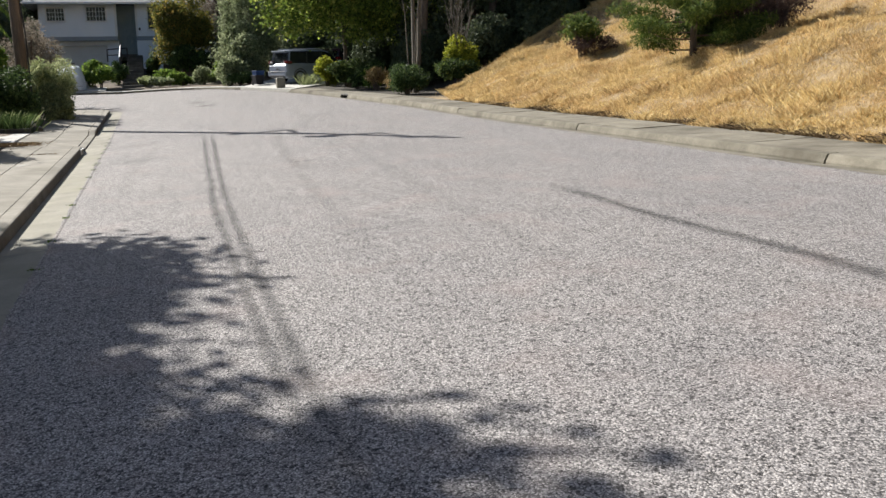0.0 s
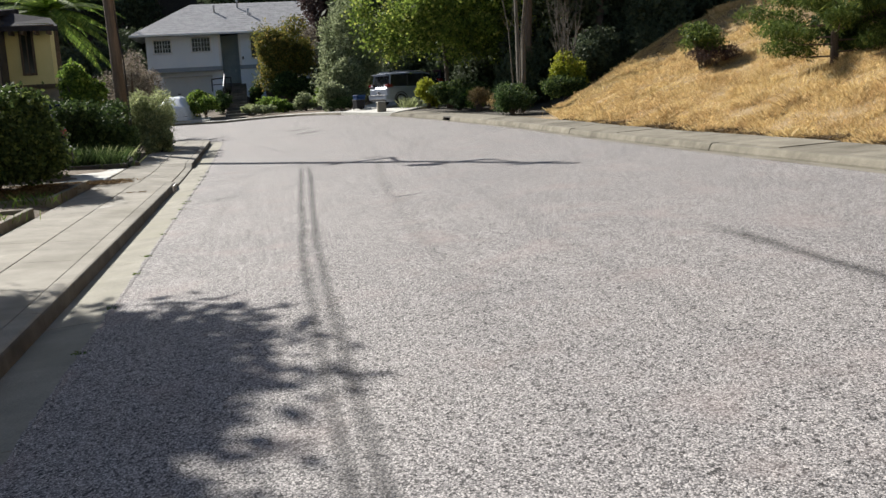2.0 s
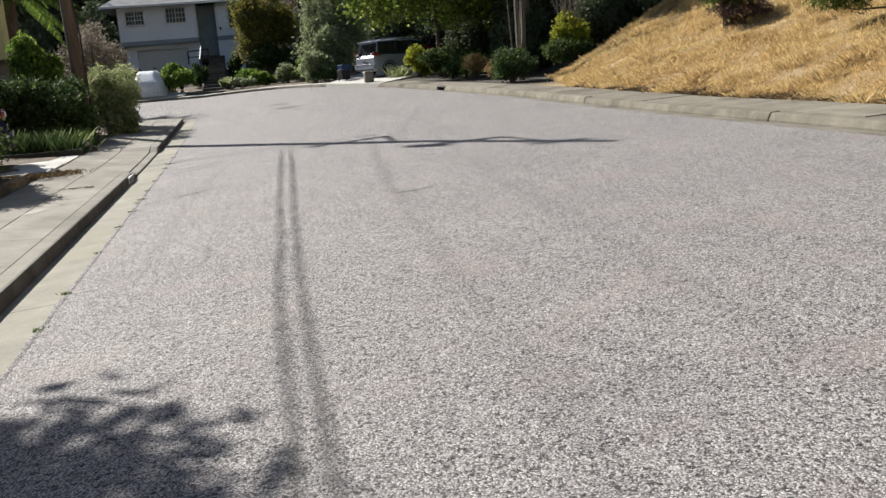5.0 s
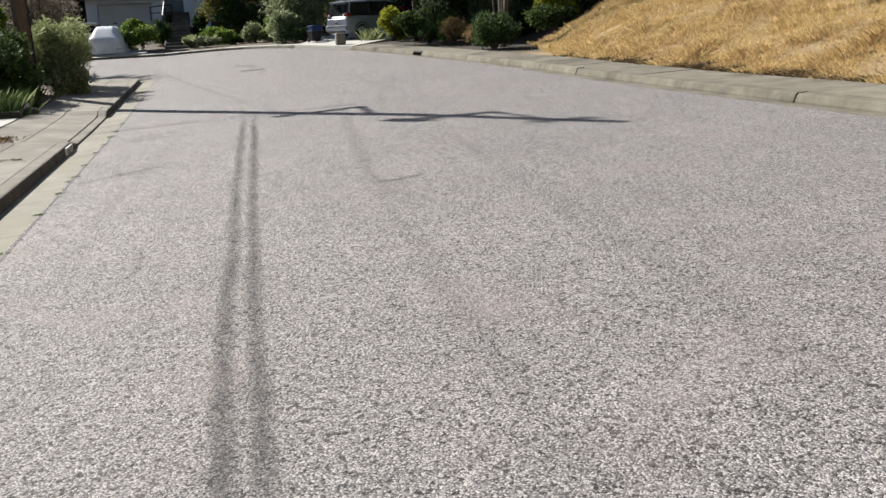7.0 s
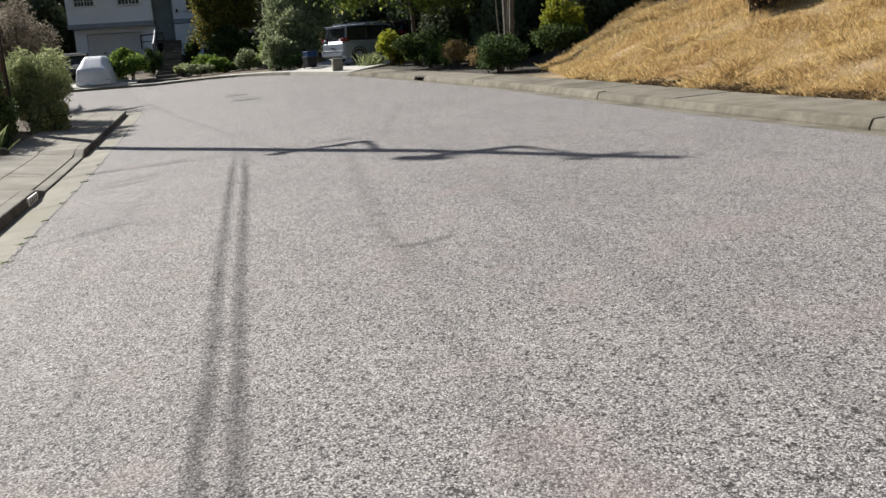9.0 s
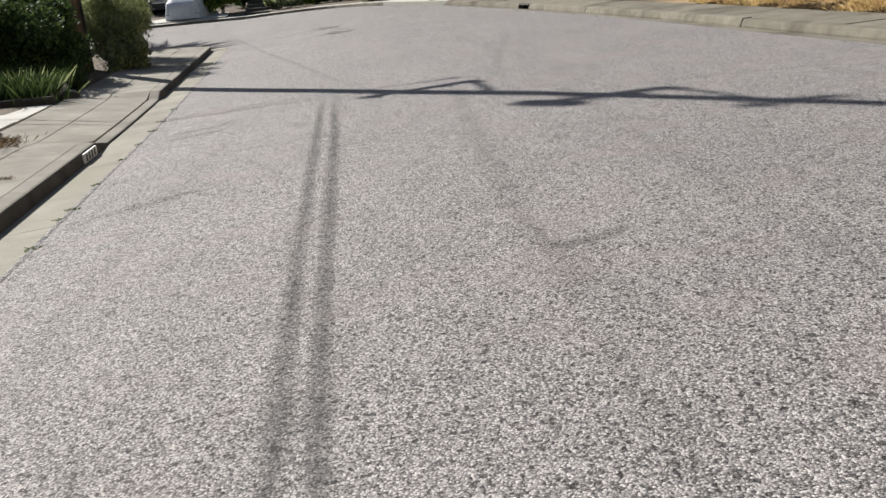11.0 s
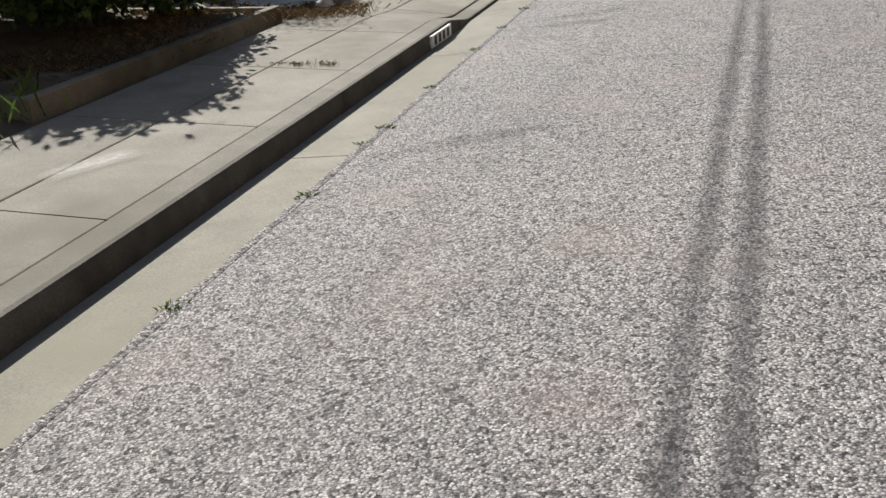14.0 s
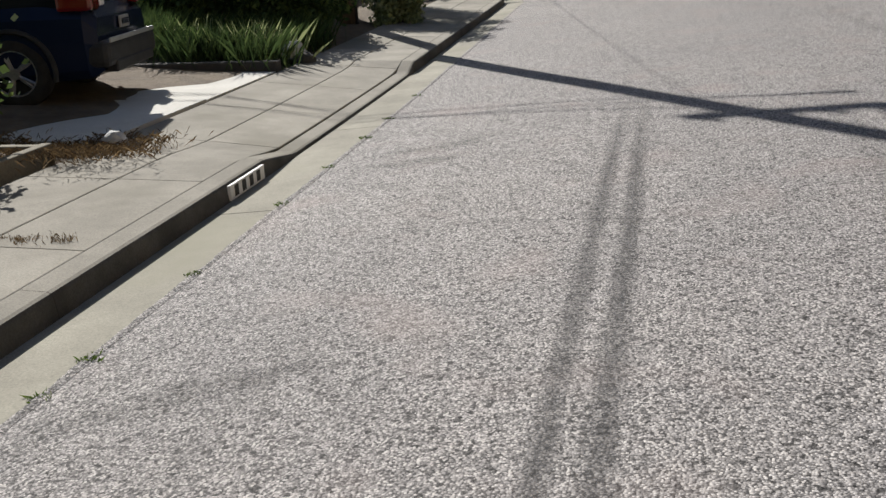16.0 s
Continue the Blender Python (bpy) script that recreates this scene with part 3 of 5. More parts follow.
G_PINE = leafy("pine_needle", (0.035, 0.06, 0.014), (0.105, 0.15, 0.036), 0.4, (0.22, 0.25, 0.06))
G_PURPLE = leafy("purple_brown_leaf", (0.035, 0.025, 0.025), (0.09, 0.06, 0.055), 0.25)
G_DRY = leafy("dry_stalk", (0.2, 0.14, 0.06), (0.38, 0.28, 0.13), 0.35, (0.5, 0.4, 0.22))
G_STRAW = leafy("golden_dry_grass", (0.4, 0.275, 0.118), (0.67, 0.5, 0.24), 0.4, (0.78, 0.62, 0.36), rough=0.7)
G_GRASS = leafy("green_grass", (0.03, 0.06, 0.012), (0.1, 0.16, 0.03), 0.35, (0.2, 0.24, 0.07))


def bush(name, x, y, w, d, h, n, size, mat, label, seed, lift=0.0, k=14, slim=0.5, category="bush", stems=6):
    """A shrub: stems from one root and a bumpy crown of single leaves."""
    z = land_z(x, y) - 0.03
    root = thing(name, pose(x, y, z), label, category)
    rng = random.Random(seed)
    bm = bmesh.new()
    for i in range(stems):
        a, f = rng.uniform(0, 6.28), rng.uniform(0.2, 0.6)
        top = (math.cos(a) * w * f, math.sin(a) * d * f, h * rng.uniform(0.5, 0.85))
        mid = (top[0] * 0.35 + rng.uniform(-0.05, 0.05), top[1] * 0.35, top[2] * 0.5)
        t = 0.012 + 0.012 * h
        tube(bm, [(0.03 * i - 0.1, rng.uniform(-0.06, 0.06), 0), mid, top], [t, t * 0.7, t * 0.3], 5)
    part("stems", bm, BARK, root)
    leaf_cloud("foliage", clumped(0, 0, h * (0.52 + lift), w * 0.85, d * 0.85, h * (0.46 - lift * 0.6), k, seed), n, size, mat, root, seed=seed, slim=slim)
    return root


def tree(name, x, y, h, crown, n, size, mat, label, seed, trunk=0.18, bark=None, k=26, slim=0.5, base=None, limbs=9, fork=0.45, small=0.36, lobes=(), ragged=0.3):
    """A tapered trunk with limbs that reach into a crown of leaf clumps. crown: centre height and three radii."""
    z = land_z(x, y) - 0.05 if base is None else base
    root = thing(name, pose(x, y, z), label, "tree")
    rng = random.Random(seed)
    ch, rx, ry, rz = crown
    bm = bmesh.new()
    lean = (rng.uniform(-0.3, 0.3), rng.uniform(-0.3, 0.3))
    tube(bm, [(0, 0, 0), (lean[0] * 0.3, lean[1] * 0.3, h * fork * 0.6), (lean[0], lean[1], h * fork), (lean[0] * 1.6, lean[1] * 1.6, h * 0.82)], [trunk * 1.25, trunk, trunk * 0.8, trunk * 0.2], 9)
    part("trunk", bm, bark or BARK, root, smooth=True)
    for i in range(limbs):
        bm = bmesh.new()
        a = 6.283 * (i + rng.uniform(0, 0.6)) / limbs
        s = h * (fork + 0.3 * rng.random())
        e = (math.cos(a) * rx * 0.75, math.sin(a) * ry * 0.75, ch + rz * rng.uniform(-0.5, 0.55))
        tube(bm, [(lean[0], lean[1], s * 0.92), (lean[0] + e[0] * 0.4, lean[1] + e[1] * 0.4, s * 0.6 + e[2] * 0.4 + 0.2), e], [trunk * 0.42, trunk * 0.25, trunk * 0.07], 6)
        part("limb", bm, bark or BARK, root, smooth=True)
    leaf_cloud("crown", clumped(0, 0, ch, rx, ry, rz, k, seed, small) + list(lobes), n, size, mat, root, seed=seed, slim=slim, ragged=ragged)
    return root


# ---- buildings ----
BLUEWHITE = grainy("white_siding", (0.78, 0.83, 0.91), (0.85, 0.89, 0.95), 0.7, 0.6, 30, 0.001)
TRIM = grainy("white_trim", (0.72, 0.73, 0.75), (0.82, 0.82, 0.82), 1.0, 0.5, 30, 0)
# Blue-grey that stands in for the shadow under the upper storey's overhang
BAND = grainy("overhang_shade_blue_grey", (0.25, 0.29, 0.34), (0.33, 0.37, 0.42), 1.0, 0.7, 30, 0)
DOORGREY = grainy("garage_paint", (0.6, 0.62, 0.63), (0.7, 0.71, 0.71), 0.8, 0.6, 30, 0)
TEAL = grainy("teal_grey_paint", (0.2, 0.25, 0.26), (0.28, 0.33, 0.34), 1.0, 0.7, 30, 0)
DARKWOOD = grainy("dark_wood", (0.05, 0.04, 0.03), (0.12, 0.095, 0.07), 3.0, 0.8, 25, 0.004, squash=(3, 3, 1))
DARKROOF = grainy("dark_roof_shingle", (0.02, 0.02, 0.024), (0.05, 0.05, 0.056), 2.0, 0.95, 25, 0.01, spec=0.04)
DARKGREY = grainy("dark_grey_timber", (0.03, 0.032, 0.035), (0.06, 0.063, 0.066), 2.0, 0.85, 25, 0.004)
GREYWOOD = grainy("weathered_timber", (0.13, 0.11, 0.09), (0.28, 0.245, 0.2), 2.0, 0.9, 25, 0.006, squash=(4, 1, 4))
METAL = grainy("galvanised_metal", (0.4, 0.4, 0.41), (0.55, 0.55, 0.56), 3.0, 0.45, 60, 0, metal=0.9)
STEEL = grainy("dark_steel", (0.03, 0.03, 0.033), (0.06, 0.06, 0.065), 3.0, 0.5, 60, 0, metal=0.5)


def build_glass(nt, b):
    v = coords(nt)
    nt.links.new(ramp(nt, noise_tex(nt, v, 1.2, 2, 0.5), [(0.35, (0.01, 0.012, 0.014)), (0.7, (0.03, 0.034, 0.037))]), b.inputs["Base Color"])
    b.inputs["Roughness"].default_value = 0.1
    b.inputs["Specular IOR Level"].default_value = 0.3


PANE = material("window_glass", build_glass)


def window(parent, x0, x1, y, z0, z1, cols, rows, name="window"):
    """A sash window with a white frame, sill and panes between glazing bars, facing -y."""
    w = boxed(name, (x0 - 0.08, x1 + 0.08, y - 0.03, y + 0.05, z1, z1 + 0.09), TRIM, parent)
    for nm, d in (("frame_jamb", (x0 - 0.08, x0, y - 0.03, y + 0.05, z0, z1)), ("frame_jamb", (x1, x1 + 0.08, y - 0.03, y + 0.05, z0, z1)),
                  ("window_sill", (x0 - 0.12, x1 + 0.12, y - 0.09, y + 0.05, z0 - 0.08, z0))):
        boxed(nm, d, TRIM, w, bevel=0.006)
    cw, rh = (x1 - x0) / cols, (z1 - z0) / rows
    for i in range(cols):
        for j in range(rows):
            boxed("pane", (x0 + i * cw + 0.014, x0 + (i + 1) * cw - 0.014, y + 0.01, y + 0.02, z0 + j * rh + 0.014, z0 + (j + 1) * rh - 0.014), PANE, w)
    for i in range(1, cols):
        wide = 0.025 if i == cols // 2 else 0.009
        boxed("glazing_bar", (x0 + i * cw - wide, x0 + i * cw + wide, y - 0.005, y + 0.03, z0, z1), TRIM, w)
    for j in range(1, rows):
        boxed("glazing_bar", (x0, x1, y - 0.002, y + 0.027, z0 + j * rh - 0.009, z0 + j * rh + 0.009), TRIM, w)
    return w


def slab_poly(name, pts, thick, mat, parent, label=""):
    """A flat sloping slab from corner points, with thickness downwards."""
    bm = bmesh.new()
    top = [bm.verts.new(p) for p in pts]
    low = [bm.verts.new((p[0], p[1], p[2] - thick)) for p in pts]
    bm.faces.new(top)
    bm.faces.new(low[::-1])
    for i in range(len(pts)):
        j = (i + 1) % len(pts)
        bm.faces.new((top[i], low[i], low[j], top[j]))
    return part(name, bm, mat, parent, label)


def white_house():
    h = thing("house", pose(0, 0, 0), "two-storey white house with a grey shingle roof and garage", "house")
    boxed("wall", (-7.45, -2.04, 76.0, 86.0, 4.42, 6.75), BLUEWHITE, h, "upper storey of white board siding")
    boxed("wall", (-0.71, 5.2, 76.0, 86.0, 4.42, 6.75), BLUEWHITE, h, "upper storey of white board siding")
    boxed("wall", (-2.04, -0.71, 77.5, 86.0, 2.6, 6.75), TEAL, h, "recessed teal-grey entry wall")
    boxed("wall", (-7.2, -6.45, 76.45, 86.0, 0.6, 4.12), BLUEWHITE, h, "garage storey wall")
    boxed("wall", (-2.85, -2.04, 76.45, 86.0, 0.6, 4.12), BLUEWHITE, h, "garage storey wall")
    boxed("wall", (-6.45, -2.85, 76.45, 86.0, 3.78, 4.12), BLUEWHITE, h, "garage storey wall")
    boxed("wall", (-0.71, 5.2, 76.02, 86.0, 0.6, 4.12), BLUEWHITE, h, "garage storey wall")
    boxed("band", (-7.5, -2.04, 75.95, 86.0, 4.12, 4.42), BAND, h, "blue-grey band of painted overhang shade between the storeys")
    boxed("band", (-0.71, 5.25, 75.95, 86.0, 4.12, 4.42), BAND, h, "blue-grey band of painted overhang shade between the storeys")
    boxed("corner_trim", (-2.2, -2.04, 75.93, 76.0, 4.42, 6.75), TRIM, h)
    boxed("corner_trim", (-0.71, -0.55, 75.93, 76.0, 4.42, 6.75), TRIM, h)
    boxed("porch_floor", (-2.04, -0.71, 75.9, 77.5, 2.9, 3.1), KERB, h)
    d = boxed("front_door", (-1.85, -0.95, 77.44, 77.5, 3.1, 5.15), TEAL, h, "dark teal entry door")
    boxed("door_handle", (-1.1, -1.05, 77.38, 77.44, 4.0, 4.15), METAL, d)
    g = boxed("garage_door", (-6.43, -2.87, 76.75, 76.8, 1.65, 3.76), DOORGREY, h, "pale sectional garage door")
    for i in range(4):
        for k in range(4):
            boxed("door_panel", (-6.35 + k * 0.88, -5.55 + k * 0.88, 76.73, 76.76, 1.75 + i * 0.5, 2.2 + i * 0.5), DOORGREY, g, bevel=0.01)
    boxed("door_handle", (-5.55, -5.3, 76.69, 76.73, 2.45, 2.52), STEEL, g)
    for x in np.arange(-7.3, -2.2, 0.3):
        boxed("batten", (x, x + 0.04, 75.975, 76.0, 4.42, 6.72), BLUEWHITE, h)
    for x in np.arange(-0.4, 5.0, 0.3):
        boxed("batten", (x, x + 0.04, 75.975, 76.0, 4.42, 6.72), BLUEWHITE, h)
    window(h, -6.88, -5.68, 75.93, 5.56, 6.46, 6, 3)
    window(h, -4.13, -2.8, 75.93, 5.56, 6.56, 6, 3)
    window(h, 0.2, 2.0, 75.93, 4.95, 6.6, 2, 1)
    boxed("porch_light", (-0.5, -0.38, 75.85, 75.93, 4.85, 5.05), STEEL, h)
    # shingle roof: front slope with a hip at one end and a gable at the other
    e, yl, yr, ym, zr = 6.86, 75.1, 86.9, 81.0, 9.5
    slab_poly("roof", [(-8.5, yl, e), (5.9, yl, e), (5.9, ym, zr), (-4.3, ym, zr)], 0.14, SHINGLE, h, "grey shingle roof slope")
    slab_poly("roof", [(5.9, yr, e), (-8.5, yr, e), (-4.3, ym, zr), (5.9, ym, zr)], 0.14, SHINGLE, h, "grey shingle roof slope")
    slab_poly("roof", [(-8.5, yr, e), (-8.5, yl, e), (-4.3, ym, zr)], 0.14, SHINGLE, h, "grey shingle roof slope")
    boxed("gutter", (-8.5, 5.9, 75.0, 75.1, 6.72, 6.86), TRIM, h, "white roof gutter")
    boxed("gable_wall", (5.0, 5.2, 76.0, 86.0, 6.7, 8.3), BLUEWHITE, h)
    for k in range(14):
        f0 = k / 14
        y0, z0 = yl + (ym - yl) * f0, e + (zr - e) * f0
        boxed("shingle_course", (-8.45 + 4.2 * f0, 5.9, y0, y0 + 0.03, z0 - 0.02, z0 + 0.009), SHINGLE, h)
    for x, y, t in ((-2.4, 79.2, 0.45), (-0.6, 80.0, 0.5), (0.2, 78.4, 0.4)):
        z = e + (zr - e) * (y - yl) / (ym - yl)
        bm = bmesh.new()
        tube(bm, [(x, y, z - 0.05), (x, y, z + t)], [0.07, 0.07], 10)
        tube(bm, [(x, y, z + t), (x, y, z + t + 0.06)], [0.13, 0.11], 10)
        part("roof_vent", bm, METAL, h)
    return h


white_house()


def steps():
    s = thing("garden_steps", pose(0, 0, 0), "dark concrete garden steps up to the house", "steps")
    n = 13
    for i in range(n):
        y = 60.9 + i * 0.98
        z = 0.62 + i * 0.185
        boxed("step", (-1.72 + 0.03 * i, -0.35 + 0.0 * i, y, y + 1.02, z - 0.35, z + 0.12), KERB, s, bevel=0.015)
    for k in range(3):
        y = 66.5 + k * 2.6
        z = 0.62 + (y - 60.9) / 0.98 * 0.185
        boxed("rail_post", (-1.86, -1.78, y - 0.04, y + 0.04, z - 0.1, z + 1.0), STEEL, s)
    bm = bmesh.new()
    tube(bm, [(-1.82, 66.5, 2.7), (-1.82, 71.7, 3.7)], [0.035, 0.035], 6)
    part("handrail", bm, TRIM, s, "white handrail")
    bm = bmesh.new()
    tube(bm, [(-2.75, 71.8, 3.35), (-1.4, 71.8, 3.45)], [0.04, 0.04], 6)
    tube(bm, [(-2.75, 71.8, 2.5), (-2.75, 71.8, 3.35)], [0.04, 0.04], 6)
    tube(bm, [(-1.4, 71.8, 2.5), (-1.4, 71.8, 3.45)], [0.04, 0.04], 6)
    tube(bm, [(-2.75, 71.8, 2.95), (-1.4, 71.8, 3.0)], [0.03, 0.03], 6)
    part("landing_rail", bm, STEEL, s)
    return s


steps()
wall_low = thing("garden_wall", pose(0, 0, 0), "low pale garden wall behind the plants", "wall")
boxed("body", (1.0, 5.2, 71.0, 71.25, 0.9, 2.35), KERB, wall_low)
boxed("coping", (0.95, 5.25, 70.95, 71.3, 2.35, 2.43), CONCRETE, wall_low, bevel=0.01)


def yellow_house():
    h = thing("house", pose(0, 0, 0), "yellow stucco house with dark trim and shingle roof", "house")
    y = 36.5
    boxed("wall", (-7.95, -6.5, y, y + 0.7, 2.55, 4.6), YELLOW, h, "yellow stucco wall")
    boxed("wall", (-8.05, -6.45, y + 0.1, y + 0.7, 0.4, 2.45), CONCRETE, h, "pale foundation wall")
    boxed("belt", (-8.0, -6.45, y - 0.06, y + 0.7, 2.45, 2.56), DARKWOOD, h, "dark timber belt course")
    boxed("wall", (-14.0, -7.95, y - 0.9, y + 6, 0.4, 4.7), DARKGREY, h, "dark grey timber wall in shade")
    boxed("eave_board", (-8.2, -6.25, y - 0.55, y - 0.45, 4.32, 4.5), DARKWOOD, h)
    slab_poly("roof", [(-8.45, y - 0.6, 4.5), (-6.1, y - 0.6, 4.44), (-6.75, y + 1.7, 4.92), (-8.45, y + 1.7, 5.2)], 0.16, DARKROOF, h, "dark shingle roof with a wide eave")
    slab_poly("roof", [(-15.0, y - 1.8, 4.85), (-8.05, y - 1.8, 4.85), (-8.05, y + 3.0, 5.4), (-15.0, y + 3.0, 5.4)], 0.18, DARKROOF, h, "dark shingle roof with a wide eave")
    for i, x in enumerate(np.arange(-8.1, -6.3, 0.4)):
        boxed("rafter_tail", (x, x + 0.08, y - 0.58, y, 4.2, 4.33), DARKWOOD, h)
    w = boxed("window", (-7.5, -7.04, y - 0.05, y + 0.02, 4.42, 4.5), DARKWOOD, h, "narrow dark-framed window")
    for d in ((-7.5, -7.43, y - 0.05, y + 0.02, 2.95, 4.42), (-7.11, -7.04, y - 0.05, y + 0.02, 2.95, 4.42), (-7.5, -7.04, y - 0.05, y + 0.02, 2.87, 2.95), (-7.29, -7.25, y - 0.045, y + 0.02, 2.95, 4.42)):
        boxed("frame", d, DARKWOOD, w)
    boxed("pane", (-7.43, -7.29, y - 0.02, y - 0.012, 2.95, 4.42), PANE, w)
    boxed("pane", (-7.25, -7.11, y - 0.02, y - 0.012, 2.95, 4.42), PANE, w)
    w = boxed("window", (-8.5, -8.0, y - 0.95, y - 0.88, 3.72, 3.8), GREYWOOD, h, "dim window under the eave")
    for d in ((-8.5, -8.44, y - 0.95, y - 0.88, 2.5, 3.72), (-8.06, -8.0, y - 0.95, y - 0.88, 2.5, 3.72), (-8.5, -8.0, y - 0.95, y - 0.88, 2.44, 2.5)):
        boxed("frame", d, GREYWOOD, w)
    boxed("pane", (-8.44, -8.06, y - 0.92, y - 0.91, 2.5, 3.72), PANE, w)
    return h


yellow_house()


# ---- vehicles ----
def paint(name, c, rough=0.25, metal=0.4):
    def build(nt, b):
        v = coords(nt)
        f = noise_tex(nt, v, 1.5, 3, 0.6)
        nt.links.new(ramp(nt, f, [(0.3, tuple(k * 0.85 for k in c)), (0.7, c)]), b.inputs["Base Color"])
        b.inputs["Roughness"].default_value, b.inputs["Metallic"].default_value = rough, metal
        b.inputs["Coat Weight"].default_value, b.inputs["Coat Roughness"].default_value = 0.0, 0.3
        b.inputs["Specular IOR Level"].default_value = 0.15
    return material(name, build)


ADDRESS = grainy("white_address_paint", (0.68, 0.68, 0.67), (0.8, 0.8, 0.79), 9, 0.7, 70, 0)
TYRE_M = grainy("tyre_rubber", (0.015, 0.015, 0.016), (0.035, 0.035, 0.036), 8, 0.85, 60, 0.002)
RIM_M = grainy("alloy_rim", (0.3, 0.3, 0.31), (0.5, 0.5, 0.51), 6, 0.4, 60, 0, metal=0.8)
PLASTIC = grainy("black_trim_plastic", (0.02, 0.02, 0.021), (0.04, 0.04, 0.042), 6, 0.6, 80, 0.001)
SILVER = paint("silver_car_paint", (0.24, 0.27, 0.33), 0.45, 0.2)
NAVY = paint("navy_car_paint", (0.012, 0.02, 0.05), 0.2, 0.2)
GREYCAR = paint("grey_car_paint", (0.25, 0.26, 0.27))
MAROON = paint("dark_car_paint", (0.05, 0.03, 0.04))


def build_red(nt, b):
    b.inputs["Base Color"].default_value = (0.13, 0.006, 0.008, 1)
    b.inputs["Roughness"].default_value = 0.12
    b.inputs["Coat Weight"].default_value = 1.0


RED = material("red_lamp_lens", build_red)
CLEAR = grainy("pale_lens", (0.6, 0.6, 0.62), (0.75, 0.75, 0.76), 9, 0.12, 60, 0)


def loft(name, rings, mat, parent, label="", smooth=True):
    bm = bmesh.new()
    vs = [[bm.verts.new(p) for p in r] for r in rings]
    m = len(vs[0])
    for a, b in zip(vs, vs[1:]):
        for i in range(m):
            bm.faces.new((a[i], a[(i + 1) % m], b[(i + 1) % m], b[i]))
    bm.faces.new(vs[0][::-1])
    bm.faces.new(vs[-1])
    return part(name, bm, mat, parent, label, smooth=False)


def car(name, m, L, W, H, coat, label, belt=0.58, rails=True, hatch=0.35, lamp_z=0.98):
    """An estate-shaped car: nose along +x, tail at x = 0, wheels on z = 0."""
    c = thing(name, m, label, "car")
    hw, bz = W / 2, H * belt
    def ring(x, w, z0, z1, n=5):
        r = 0.09
        half = [(w - r, z0), (w - 0.02, z0 + r), (w, (z0 + z1) * 0.5), (w - 0.015, z1 - 0.12), (w - 0.07, z1)]
        return [(x, yy, zz) for yy, zz in half] + [(x, -yy, zz) for yy, zz in half[::-1]]
    st = [(0.06, hw - 0.12, 0.36, bz - 0.1), (0.0, hw - 0.07, 0.33, bz - 0.12), (0.12, hw - 0.02, 0.26, bz), (0.6, hw, 0.24, bz + 0.01), (L * 0.5, hw, 0.24, bz), (L * 0.68, hw, 0.24, bz - 0.04),
          (L * 0.78, hw - 0.02, 0.25, bz - 0.1), (L * 0.93, hw - 0.08, 0.27, bz - 0.22), (L - 0.02, hw - 0.2, 0.32, bz - 0.34)]
    loft("body", [ring(*s) for s in st[1:]], coat, c)
    def cab(x, wb, wt, z0, z1):
        return [(x, wb, z0), (x, wt + 0.02, z1 - 0.1), (x, wt - 0.08, z1), (x, -wt + 0.08, z1), (x, -wt - 0.02, z1 - 0.1), (x, -wb, z0)]
    z0 = bz - 0.02
    loft("cabin_glass", [cab(0.13, hw - 0.05, hw - 0.2, z0, z0 + 0.03), cab(hatch, hw - 0.07, hw - 0.24, z0, H - 0.06), cab(L * 0.3, hw - 0.06, hw - 0.22, z0, H - 0.02),
                         cab(L * 0.5, hw - 0.06, hw - 0.23, z0, H - 0.03), cab(L * 0.6, hw - 0.08, hw - 0.3, z0, H - 0.14), cab(L * 0.74, hw - 0.16, hw - 0.3, z0, z0 + 0.05)], PANE, c, "dark tinted glass")
    def top(x, w, z):
        return [(x, w, z - 0.07), (x, w - 0.06, z), (x, 0.3, z + 0.025), (x, -0.3, z + 0.025), (x, -w + 0.06, z), (x, -w, z - 0.07)]
    loft("roof", [top(hatch - 0.22, hw - 0.26, H - 0.09), top(hatch + 0.05, hw - 0.2, H - 0.03), top(L * 0.3, hw - 0.19, H + 0.0), top(L * 0.5, hw - 0.2, H - 0.02), top(L * 0.58, hw - 0.25, H - 0.09)], coat, c)
    for s in (-1, 1):
        for x in (hatch - 0.02, L * 0.26, L * 0.45):
            bm = bmesh.new()
            xt = x + (0.1 if x > 0.5 else 0.0)
            tube(bm, [(x - (0.16 if x < 0.5 else 0), s * (hw - 0.055), z0), (xt, s * (hw - 0.2), H - 0.06)], [0.045, 0.04], 6)
            part("pillar", bm, coat if x < 0.6 else PLASTIC, c)
        if rails:
            bm = bmesh.new()
            tube(bm, [(0.5, s * (hw - 0.28), H), (0.62, s * (hw - 0.28), H + 0.07), (L * 0.46, s * (hw - 0.28), H + 0.06), (L * 0.5, s * (hw - 0.28), H - 0.02)], [0.022] * 4, 6)
            part("roof_rail", bm, METAL, c)
        lamp = boxed("tail_lamp", (-0.015, 0.34, s * (hw - 0.13) - 0.14, s * (hw - 0.13) + 0.135, lamp_z - 0.09, lamp_z + 0.09), RED, c, "red tail lamp", bevel=0.04)
        boxed("reversing_lens", (-0.022, 0.05, s * (hw - 0.31) - 0.08, s * (hw - 0.31) + 0.06, lamp_z - 0.05, lamp_z + 0.05), CLEAR, lamp, bevel=0.02)
        boxed("mirror", (L * 0.66, L * 0.66 + 0.16, s * (hw + 0.1) - 0.1, s * (hw + 0.1) + 0.1, bz - 0.02, bz + 0.14), coat, c, bevel=0.04)
        for x in (0.84, L - 0.95):
            w = thing("wheel", pose(0, 0, 0), "", "")
            w.parent = c
            bm = bmesh.new()
            yc = s * (hw - 0.1)
